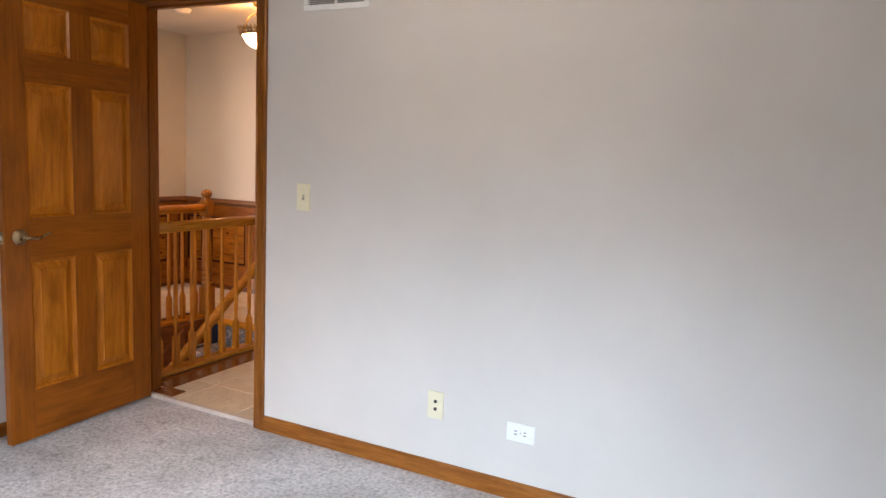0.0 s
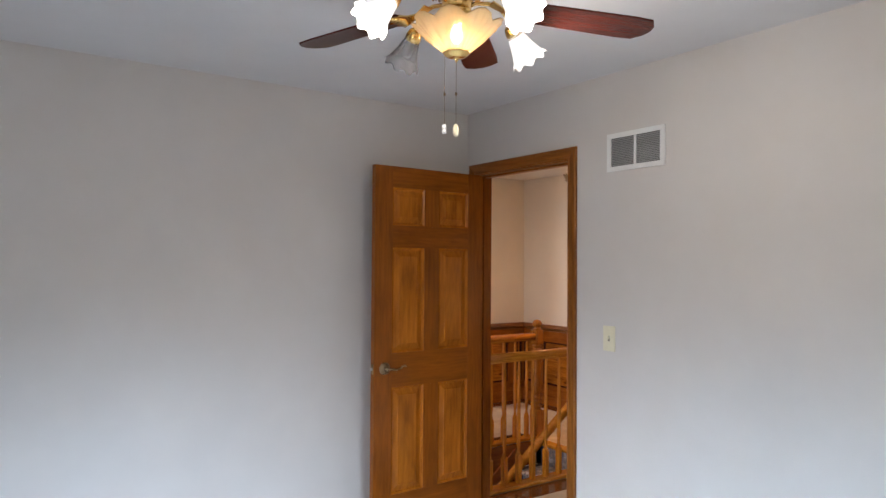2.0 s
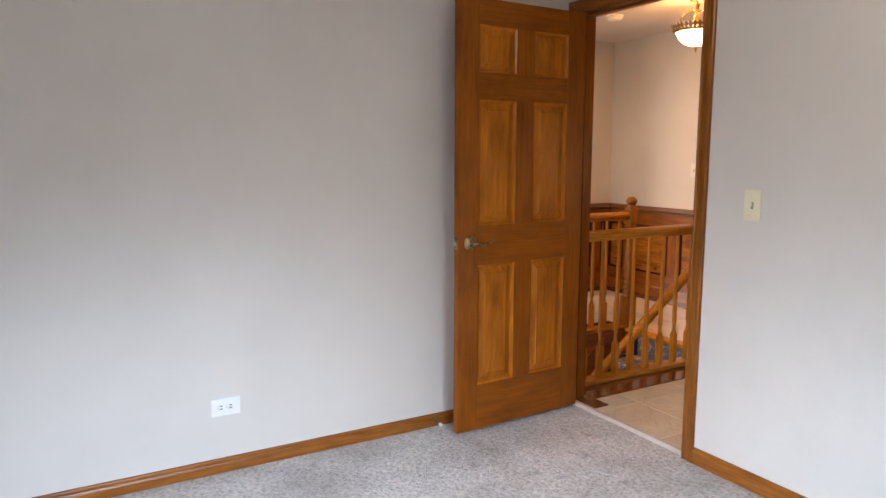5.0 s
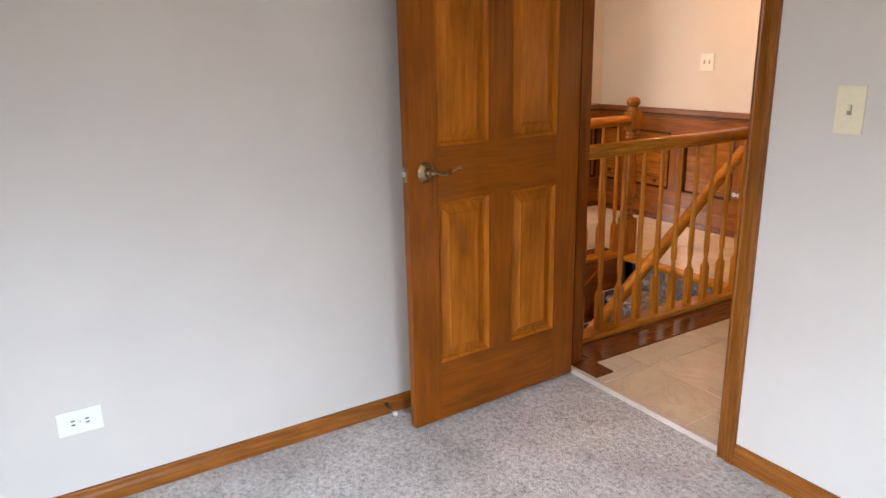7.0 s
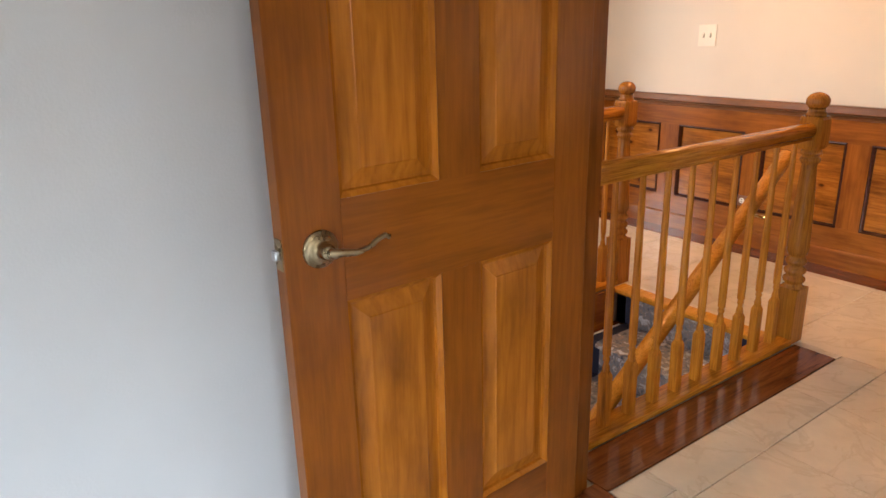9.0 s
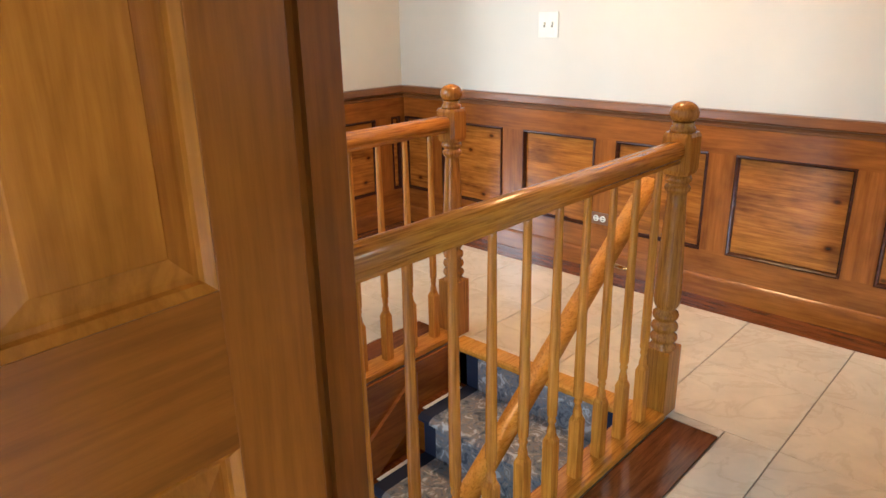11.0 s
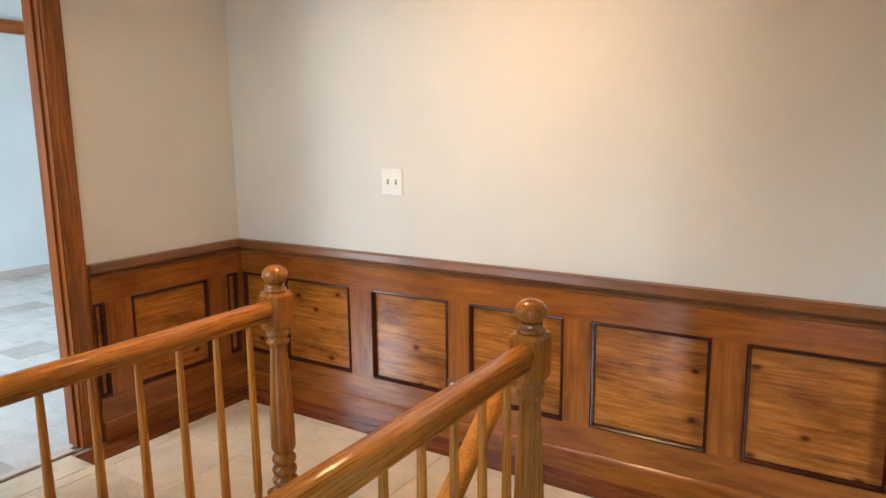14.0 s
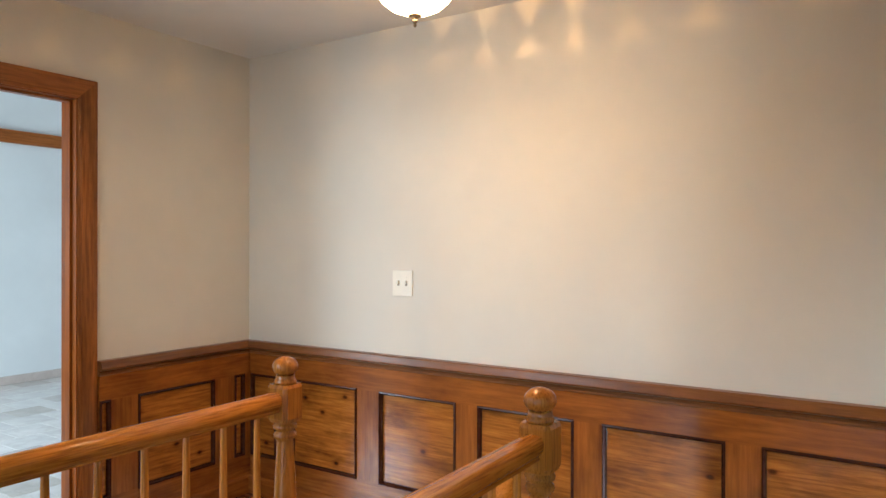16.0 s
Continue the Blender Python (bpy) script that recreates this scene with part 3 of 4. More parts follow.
# ---- six-panel door, standing open against the wall ----


def six_panel_door(w=0.762, h=2.043, t=0.035):
    """A leaf in local coordinates: hinge edge at x = 0, faces at y = 0 and t, bottom at z = 0."""
    root = thing("panel_door", "brown stained six-panel wooden door standing wide open", "door")
    st, mid = 0.115, 0.105
    rails = [(0.0, 0.225), (0.815, 1.005), (1.59, 1.715), (1.925, h)]
    c0, c1 = (w - mid) / 2, (w + mid) / 2
    for a, b in ((0.0, st), (w - st, w)):
        part("stile", boxed(a, b, 0, t, 0, h, 0.002), M_DSTILE, root, local=True)
    for z0, z1 in rails:
        part("rail", boxed(st, w - st, 0.0006, t - 0.0006, z0, z1), M_DRAIL, root, local=True)
    cols = ((st, c0), (c1, w - st))
    for (_, lo), (hi, _) in zip(rails, rails[1:]):
        part("mullion", boxed(c0, c1, 0.0003, t - 0.0003, lo, hi), M_DSTILE, root, local=True)
        for a, b in cols:
            bm = bmesh.new()
            # sticking: a sloped bead round the opening; then the raised field
            def ring(inset, depth, side):
                y = depth if side == 0 else t - depth
                return [bm.verts.new((x, y, z)) for x, z in ((a + inset, lo + inset), (b - inset, lo + inset), (b - inset, hi - inset), (a + inset, hi - inset))]
            for side in (0, 1):
                rs = [ring(i, d, side) for i, d in ((0.0, 0.002), (0.004, 0.0045), (0.010, 0.0085), (0.012, 0.0155), (0.018, 0.0155), (0.046, 0.0055), (0.048, 0.0035))]
                for p, q in zip(rs, rs[1:]):
                    for i in range(4):
                        bm.faces.new((p[i], p[(i + 1) % 4], q[(i + 1) % 4], q[i]))
                bm.faces.new(rs[-1])
            part("panel", bm, M_DPANEL, root, "lighter amber raised panel", local=True)
    return root


def lever_handle(root, x, z, t):
    """Lever with a round rose on both faces, and the latch in the edge."""
    for side in (-1, 1):
        y0 = 0.0 if side < 0 else t
        bm = lathe(bmesh.new(), [(0.0, 0.0), (0.034, 0.0), (0.034, 0.003), (0.031, 0.0055), (0.0275, 0.006), (0.0265, 0.009), (0.021, 0.0115), (0.0165, 0.0125), (0.0150, 0.020), (0.0135, 0.032), (0.011, 0.036), (0.0, 0.036)], 32)
        bmesh.ops.rotate(bm, verts=bm.verts, matrix=Matrix.Rotation(radians(90 * (1 if side < 0 else -1)), 3, "X"))
        bmesh.ops.translate(bm, verts=bm.verts, vec=(x, y0, z))
        rose = part("rose", bm, M_ANTIQUE, root, "antique brass round rose", local=True)
        y1 = y0 + side * 0.045
        pts = [(x, y0 + side * 0.012, z), (x, y0 + side * 0.03, z), (x - 0.004, y1, z), (x - 0.02, y1, z - 0.001), (x - 0.045, y1, z - 0.006), (x - 0.07, y1, z - 0.002), (x - 0.092, y1, z + 0.009), (x - 0.106, y1, z + 0.013), (x - 0.114, y1 + side * 0.002, z + 0.009)]
        bm = tube(bmesh.new(), pts, 0.007, 10, [0.010, 0.010, 0.0085, 0.0068, 0.0058, 0.005, 0.0045, 0.0045, 0.0052])
        part("lever", bm, M_ANTIQUE, rose, "antique brass curved lever", local=True)
    latch = part("latch_plate", boxed(w_leaf - 0.0005, w_leaf + 0.0015, t / 2 - 0.0125, t / 2 + 0.0125, z - 0.028, z + 0.028), M_ANTIQUE, root, local=True)
    part("latch_bolt", boxed(w_leaf + 0.0015, w_leaf + 0.011, t / 2 - 0.008, t / 2 + 0.006, z - 0.009, z + 0.009, 0.002), M_STEEL, latch, "bright steel latch bolt", local=True)


M_DSTILE = M_STILE
M_DRAIL = wood("door_rail_wood", 0, DOOR_D, DOOR_M, DOOR_L, 0.28, blotch=0.5, gloss=0.18, pores=0.1, cloud=(1.8, 5.0, 5.0))
w_leaf = 0.775
door = six_panel_door(w_leaf)
lever_handle(door, w_leaf - 0.068, 0.925, 0.035)
for hz in (0.22, 1.02, 1.80):
    bm = lathe(bmesh.new(), [(0.0, hz - 0.05), (0.004, hz - 0.048), (0.0065, hz - 0.044), (0.0065, hz + 0.044), (0.004, hz + 0.048), (0.0, hz + 0.05)], 12, -0.006, -0.004)
    part("hinge", bm, M_ANTIQUE, door, "antique brass hinge", local=True)
# hinged at the jamb beside the corner, the hall face towards the room
door.matrix_world = pose(DX0 + 0.034, -0.012, FZ + 0.007, 0, 0, -90 + 3.0)

# ---- wainscot of the hall ----


def wainscot(name, label, axis, face, out, a0, a1, panels, m_along, m_panel, m_cap):
    """Panelling on a wall: backing, rails, stiles, framed panels, cap and base. axis: the one it runs along; out: the way it faces."""
    root = thing(name, label, "wainscot", kind="structure")
    def put(u0, u1, d0, d1, z0, z1, bevel=0.0):
        p, q = sorted((face + out * d0, face + out * d1))
        return boxed(u0, u1, p, q, z0, z1, bevel) if axis == 0 else boxed(p, q, u0, u1, z0, z1, bevel)
    def run(outline, u0, u1):
        pts = [(face + out * d, z) for d, z in outline]
        return prism(bmesh.new(), pts, u0, u1, axis)
    part("backing", put(a0, a1, 0.0, 0.006, FZ, 0.80), m_along, root)
    part("top_rail", put(a0, a1, 0.006, 0.026, 0.651, 0.772), m_along, root)
    part("bottom_rail", put(a0, a1, 0.006, 0.026, 0.08, 0.202), m_along, root)
    part("base", run([(0.006, FZ), (0.037, FZ), (0.038, FZ + 0.003), (0.038, 0.068), (0.0365, 0.074), (0.034, 0.078), (0.030, 0.082), (0.006, 0.084)], a0, a1), m_along, root)
    part("cap", run([(0.0, 0.768), (0.030, 0.768), (0.033, 0.773), (0.033, 0.779), (0.025, 0.786), (0.025, 0.791), (0.044, 0.797), (0.048, 0.801), (0.048, 0.806), (0.040, 0.834), (0.036, 0.838), (0.0, 0.839)], a0, a1), m_cap, root, "dull darker brown cap")
    edges = [a0] + [e for p in panels for e in p] + [a1]
    for s, e in zip(edges[0::2], edges[1::2]):
        if e - s > 0.004:
            part("stile", put(s, e, 0.006, 0.0255, 0.202, 0.651), M_PINE_Z, root)
    for s, e in panels:
        panel = part("panel", put(s, e, 0.006, 0.012, 0.202, 0.651), m_panel, root, "knotty pine panel")
        # dark bolection strip round the panel
        w = 0.012
        bm = bmesh.new()
        rings = []
        for inset, d in ((-0.004, 0.026), (-0.003, 0.032), (0.003, 0.034), (0.009, 0.028), (w, 0.018), (w, 0.010)):
            ring = []
            for u, z in ((s + inset, 0.202 + inset), (e - inset, 0.202 + inset), (e - inset, 0.651 - inset), (s + inset, 0.651 - inset)):
                d_ = face + out * d
                ring.append(bm.verts.new((u, d_, z) if axis == 0 else (d_, u, z)))
            rings.append(ring)
        for p, q in zip(rings, rings[1:]):
            for i in range(4):
                bm.faces.new((p[i], p[(i + 1) % 4], q[(i + 1) % 4], q[i]))
        part("panel_moulding", bm, M_DARKM, panel, "dark moulding round the panel")
    return root


PITCH = 0.582
north_panels = [(-2.325, -2.135), (-2.013, -1.564), (-1.414, -0.978), (-0.856, -0.406), (-0.278, 0.182)] + [(0.311 + PITCH * k, 0.767 + PITCH * k) for k in range(7)]
wainscot("wainscot_north", "varnished knotty pine wainscot with dark-edged panels", 0, NY, -1, WX + 0.039, 4.4, north_panels, M_PINE_X, M_PPAN_X, M_CAP_X)
wainscot("wainscot_west", "varnished knotty pine wainscot beside the doorway", 1, WX, 1, 1.687, NY, [(1.69, 1.738), (1.885, 2.327), (2.468, 2.53)], M_PINE_Y, M_PPAN_Y, M_CAP_Y)

# ---- wooden borders let into the tiled floor ----


def plank(x0, x1, y0, y1, along, label):
    return part("border_plank", boxed(x0, x1, y0, y1, FZ - 0.006, FZ + 0.002, 0.001), M_BORDER_X if along == 0 else M_BORDER_Y, hall_floor, label)


BORD = "dark red varnished wooden floor border"
plank(WX + 0.037, 1.0, 2.405, NY - 0.036, 0, BORD)
plank(1.002, 4.4, 2.405, NY - 0.036, 0, BORD)
plank(WX + 0.037, -2.195, 1.53, 2.403, 1, BORD)
plank(-0.0145, 0.15, 0.148, 1.488, 1, BORD)
plank(0.106, 0.262, 0.04, 0.146, 0, BORD)
plank(-1.174, -1.028, 0.148, 1.488, 1, BORD)
plank(-1.62, -1.167, 0.12, 0.2, 0, BORD)

# ---- cream tiles ----
TP, TX, TY = 0.4058, -0.089, 1.940


def cut(x0, x1, y0, y1, holes):
    """The rectangles that stay of one rectangle when the holes are taken out."""
    left = [(x0, x1, y0, y1)]
    for a, b, c, d in holes:
        rest = []
        for p, q, r, s in left:
            if a >= q or b <= p or c >= s or d <= r:
                rest.append((p, q, r, s))
                continue
            if p < a:
                rest.append((p, a, r, s))
            if b < q:
                rest.append((b, q, r, s))
            m0, m1 = max(p, a), min(q, b)
            if r < c:
                rest.append((m0, m1, r, c))
            if d < s:
                rest.append((m0, m1, d, s))
        left = rest
    return left


tile_meshes = {}


def tile(parent, x0, x1, y0, y1, top, mat, name="tile", th=0.008):
    key = (round(x1 - x0, 3), round(y1 - y0, 3), mat.name)
    if key not in tile_meshes:
        a, b, c = key[0] / 2, key[1] / 2, 0.0014
        bm = bmesh.new()
        lo = [bm.verts.new(p) for p in ((-a, -b, -th), (a, -b, -th), (a, b, -th), (-a, b, -th))]
        mi = [bm.verts.new(p) for p in ((-a, -b, -c), (a, -b, -c), (a, b, -c), (-a, b, -c))]
        hi = [bm.verts.new(p) for p in ((c - a, c - b, 0), (a - c, c - b, 0), (a - c, b - c, 0), (c - a, b - c, 0))]
        for p, q in ((lo, mi), (mi, hi)):
            for i in range(4):
                bm.faces.new((p[i], p[(i + 1) % 4], q[(i + 1) % 4], q[i]))
        bm.faces.new(hi)
        tile_meshes[key] = mesh_from(name, bm, mat)
    ob = new(name, tile_meshes[key])
    ob.location = ((x0 + x1) / 2, (y0 + y1) / 2, top)
    ob.parent = parent
    return ob


rng = random.Random(4)


def tile_hall():
    gx, gy = 0.0019, 0.0008
    solid = [(-1.18, 0.154, 0.0, 1.492), (-3, -2.191, 1.526, 3), (0.0, 0.266, -1, 0.15), (-1.625, -1.0, 0, 0.204), (-3, -0.92, -1, 0.12), (0.0, 0.107, -1, 0.122), (DX1, 5, -1, 0.122)]
    for i in range(-6, 12):
        for j in range(-5, 3):
            x0, x1 = TX + i * TP, TX + (i + 1) * TP
            y0, y1 = TY + j * TP, TY + (j + 1) * TP
            x0, x1 = max(x0, WX + 0.004), min(x1, 4.4)
            y0, y1 = max(y0, 0.038), min(y1, 2.402)
            if x1 - x0 < 0.01 or y1 - y0 < 0.01:
                continue
            for p, q, r, s in cut(x0, x1, y0, y1, solid):
                if q - p > 0.012 and s - r > 0.012:
                    tile(hall_floor, p + gx, q - gx, r + gy, s - gy, FZ + rng.uniform(-0.0003, 0.0003), M_TILE)


def tile_far():
    step, g = 0.31, 0.0012
    for i in range(14):
        for j in range(12):
            x1 = WX - 0.062 - i * step
            y0 = 0.4 + j * step + (step / 2 if i % 2 else 0)
            tile(far_floor, max(x1 - step, -6.73) + g, x1 - g, y0 + g, y0 + step - g, FZ, M_MARBLE)


# ---- balustrades of the stairwell ----


def square_to_round(bm, half, z0, z1, r):
    """Square shaft with a chamfered head that meets a round neck."""
    a = [bm.verts.new((x * half, y * half, z0)) for x, y in ((-1, -1), (1, -1), (1, 1), (-1, 1))]
    b = [bm.verts.new((x * half, y * half, z1 - 0.018)) for x, y in ((-1, -1), (1, -1), (1, 1), (-1, 1))]
    c = [bm.verts.new((x * r * 0.72, y * r * 0.72, z1)) for x, y in ((-1, -1), (1, -1), (1, 1), (-1, 1))]
    for p, q in ((a, b), (b, c)):
        for i in range(4):
            bm.faces.new((p[i], p[(i + 1) % 4], q[(i + 1) % 4], q[i]))
    bm.faces.new(list(reversed(a)))
    bm.faces.new(c)
    return bm


def newel(parent, x, y, z0):
    h = 0.0445
    bm = bmesh.new()
    box(bm, -h, h, -h, h, z0, 0.222, 0.003)
    # pyramid shoulders into the turning
    # beads over the block, then a vase that thins upwards to the collar
    lathe(bm, [(0.043, 0.205), (0.041, 0.226), (0.032, 0.234), (0.031, 0.238), (0.041, 0.247), (0.0435, 0.255), (0.041, 0.263), (0.031, 0.271), (0.0305, 0.275), (0.040, 0.284), (0.0425, 0.293), (0.040, 0.302), (0.030, 0.311), (0.0295, 0.315), (0.039, 0.324), (0.0415, 0.333), (0.039, 0.342), (0.0295, 0.351), (0.029, 0.356), (0.036, 0.364), (0.041, 0.376), (0.042, 0.40), (0.041, 0.44), (0.038, 0.52), (0.034, 0.61), (0.029, 0.70), (0.0275, 0.726), (0.028, 0.733), (0.036, 0.741), (0.0385, 0.748), (0.036, 0.755), (0.029, 0.760), (0.029, 0.764), (0.038, 0.770), (0.040, 0.777), (0.037, 0.784), (0.031, 0.790), (0.031, 0.80)], 28)
    bmesh.ops.translate(bm, verts=bm.verts, vec=(x, y, 0))
    post = part("newel_post", bm, M_OAK_SHADED, parent, "turned oak newel post")
    bm = bmesh.new()
    # upper block with chamfered arrises
    c = 0.012
    ring = [(-h + c, -h), (h - c, -h), (h, -h + c), (h, h - c), (h - c, h), (-h + c, h), (-h, h - c), (-h, -h + c)]
    lv = []
    for s, z in ((0.86, 0.792), (1.0, 0.806), (1.0, 0.905), (0.9, 0.916)):
        lv.append([bm.verts.new((x + px * s, y + py * s, z)) for px, py in ring])
    for p, q in zip(lv, lv[1:]):
        for i in range(8):
            bm.faces.new((p[i], p[(i + 1) % 8], q[(i + 1) % 8], q[i]))
    bm.faces.new(lv[0])
    bm.faces.new(lv[-1])
    part("newel_block", bm, M_OAK_SHADED, post)
    ball = [(0.036, 0.916), (0.038, 0.922), (0.034, 0.930), (0.030, 0.934), (0.032, 0.940), (0.028, 0.946)]
    ball += [(0.0425 * math.sin(a), 0.971 - 0.034 * math.cos(a)) for a in [radians(38 + 14.2 * k) for k in range(10)]] + [(0.0, 1.005)]
    bm = lathe(bmesh.new(), ball, 24, x, y)
    part("finial", bm, M_OAK_SHADED, post, "round ball finial")
    return post


baluster_mesh = []


def baluster(parent, x, y, z0):
    if not baluster_mesh:
        bm = bmesh.new()
        square_to_round(bm, 0.016, 0.0, 0.20, 0.013)
        lathe(bm, [(0.0115, 0.192), (0.013, 0.204), (0.0125, 0.212), (0.0095, 0.224), (0.009, 0.232), (0.0118, 0.238), (0.0118, 0.244), (0.0095, 0.249), (0.0135, 0.258), (0.0142, 0.30), (0.0135, 0.42), (0.0115, 0.62), (0.0095, 0.80), (0.009, 0.845)], 12)
        baluster_mesh.append(mesh_from("baluster", bm, M_OAK_Z))
    ob = new("baluster", baluster_mesh[0])
    ob.location = Vector((x, y, z0)) - parent.location
    ob.parent = parent
    return ob


RAIL_SECTION = [(-0.020, 0.835), (0.020, 0.835), (0.020, 0.842), (0.017, 0.846), (0.027, 0.856), (0.031, 0.868), (0.0315, 0.880), (0.028, 0.893), (0.019, 0.902), (0.0, 0.906), (-0.019, 0.902), (-0.028, 0.893), (-0.0315, 0.880), (-0.031, 0.868), (-0.027, 0.856), (-0.017, 0.846), (-0.020, 0.842)]
RAIL = [(p, 0.830 + (z - 0.835) * 0.89) for p, z in RAIL_SECTION]


def balustrade(x, first, pitch, label):
    root = thing("stair_railing", label, "railing", (x, NEWEL_Y, FZ), "stairwell railings")
    part("handrail", smooth_sides(prism(bmesh.new(), [(x + p, z) for p, z in RAIL], 0.121, NEWEL_Y - 0.0445, 1)), M_OAK_Y, root, "moulded oak handrail")
    part("curb", boxed(x - 0.045, x + 0.05, 0.121, NEWEL_Y - 0.046, FZ + 0.0035, 0.008, 0.004), M_OAK_Y, root, "oak curb under the balusters")
    newel(root, x, NEWEL_Y, FZ + 0.002)
    for k in range(10):
        baluster(root, x, first - pitch * k, 0.007)
    return root


def smooth_sides(bm):
    for f in bm.faces:
        f.smooth = len(f.verts) == 4
    for e in bm.edges:
        if len(e.link_faces) == 2 and e.calc_face_angle(0) > radians(50):
            e.smooth = False
    return bm


balustrade(RX1, 1.376, 0.1254, "honey oak stair railing with turned balusters and ball newel")
balustrade(RX2, 1.387, 0.1297, "honey oak stair railing on the far side of the stairwell")

# sloping handrail inside the near balustrade
rail_in = thing("stair_handrail", "bright oak handrail sloping down beside the stairs", "handrail", (RX1 - 0.07, 1.43, 0.75))
A, B = Vector((RX1 - 0.062, 1.452, 0.765)), Vector((RX1 - 0.062, -1.3, 0.765 - 2.752 * 0.745))
d = (B - A).normalized()
up = Vector((1, 0, 0)).cross(d)
if up.z < 0:
    up = -up
bm = bmesh.new()
sec = [(-0.016, -0.03), (0.016, -0.03), (0.018, -0.018), (0.026, -0.006), (0.027, 0.008), (0.021, 0.02), (0.0, 0.026), (-0.021, 0.02), (-0.027, 0.008), (-0.026, -0.006), (-0.018, -0.018)]
ra = [bm.verts.new(A + Vector((p, 0, 0)) + up * q) for p, q in sec]
rb = [bm.verts.new(B + Vector((p, 0, 0)) + up * q) for p, q in sec]
for i in range(len(sec)):
    bm.faces.new((ra[i], ra[(i + 1) % len(sec)], rb[(i + 1) % len(sec)], rb[i]))
bm.faces.new(ra)
bm.faces.new(rb)
part("rail", smooth_sides(bm), M_OAK_B, rail_in)
for s in (0.28, 1.25):
    p = A + d * s
    bm = tube(bmesh.new(), [p - up * 0.028, p - up * 0.05, p - up * 0.055 + Vector((0.03, 0, 0)), p - up * 0.055 + Vector((0.055, 0, 0))], 0.006, 8)
    part("bracket", bm, M_BRASS, rail_in, "brass bracket")

# ---- stairs ----
RISE, GO = 0.188, 0.255
stairs = thing("staircase", "oak stairs with a blue-grey patterned runner", "stairs", (-0.5, WELL[2], FZ))
part("landing_nosing", prism(bmesh.new(), [(WELL[2] - 0.03, FZ - 0.022), (WELL[2] + 0.048, FZ - 0.022), (WELL[2] + 0.048, FZ + 0.006), (WELL[2] - 0.024, FZ + 0.006), (WELL[2] - 0.033, FZ - 0.002), (WELL[2] - 0.034, FZ - 0.014)], WELL[0] + 0.001, WELL[1] - 0.001, 0), M_OAK_B, stairs, "oak landing nosing")
for x0, x1 in ((WELL[0], WELL[0] + 0.014), (WELL[1] - 0.014, WELL[1])):
    part("fascia", boxed(x0, x1, 0.0, WELL[2] - 0.036, -0.235, FZ + 0.002, 0.002), M_PINE_Y, stairs, "reddish wooden fascia lining the stairwell")
    side = [(WELL[2], -0.24), (0.0, -0.24), (-1.6, -1.45), (-1.6, -2.88), (WELL[2], -2.88)]
    part("side_panel", prism(bmesh.new(), side, x0, x1 - 0.004, 0), M_PINE_Y, stairs, "reddish wooden panel beside the steps")
    slope = [(1.2, -0.05), (1.2, -0.235), (-1.5, -0.235 - 2.7 * RISE / GO), (-1.5, -0.05 - 2.7 * RISE / GO)]
    xs = (x0 + 0.0145, x0 + 0.030) if x0 < -0.5 else (x1 - 0.030, x1 - 0.0145)
    part("skirt_board", prism(bmesh.new(), slope, *xs, 0), M_TRIM_Y, stairs, "sloping wooden skirt board")
for i in range(1, 13):
    z = FZ - RISE * i
    y1 = WELL[2] - GO * (i - 1)
    y0 = y1 - GO
    part("riser", boxed(WELL[0], WELL[1], y1, y1 + 0.018, z, z + RISE - 0.03), M_PINE_X, stairs)
    part("tread", prism(bmesh.new(), [(y1, z - 0.028), (y1, z), (y0 - 0.02, z), (y0 - 0.03, z - 0.006), (y0 - 0.033, z - 0.014), (y0 - 0.03, z - 0.022), (y0 - 0.02, z - 0.028)], WELL[0], WELL[1], 0), M_BORDER_X, stairs)
    part("edge_strip", boxed(-0.881, -0.866, y0 + 0.01, y1 - 0.03, z, z + 0.004), M_WHITE, stairs, "white strip beside the runner")
runner = thing("stair_runner", "blue-grey floral stair runner with navy edges", "stair carpet", (-0.5, WELL[2], FZ - 0.2))


def runner_strip(x0, x1, name, mat, lift):
    outline = []
    for i in range(1, 12):
        z = FZ - RISE * i
        y1 = WELL[2] - GO * (i - 1)
        y0 = y1 - GO
        outline += [(y1 - lift, z + RISE - 0.034), (y1 - lift, z + lift), (y0 - 0.022, z + lift), (y0 - 0.033 - lift, z - 0.006), (y0 - 0.034 - lift, z - 0.018), (y0 - 0.022, z - 0.03 - lift * 0.3)]
    bm = bmesh.new()
    a = [bm.verts.new((x0, y, z)) for y, z in outline]
    b = [bm.verts.new((x1, y, z)) for y, z in outline]
    c = [bm.verts.new((x0, y + 0.003, z - 0.003)) for y, z in outline]
    e = [bm.verts.new((x1, y + 0.003, z - 0.003)) for y, z in outline]
    for i in range(len(outline) - 1):
        bm.faces.new((a[i], a[i + 1], b[i + 1], b[i]))
        bm.faces.new((c[i], c[i + 1], a[i + 1], a[i]))
        bm.faces.new((b[i], b[i + 1], e[i + 1], e[i]))
    part(name, bm, mat, runner)


runner_strip(-0.80, -0.24, "field", M_RUNNER, 0.007)
runner_strip(-0.86, -0.80, "edge_band", M_NAVY, 0.0072)
runner_strip(-0.24, -0.18, "edge_band", M_NAVY, 0.0072)

# ---- plates on the walls ----


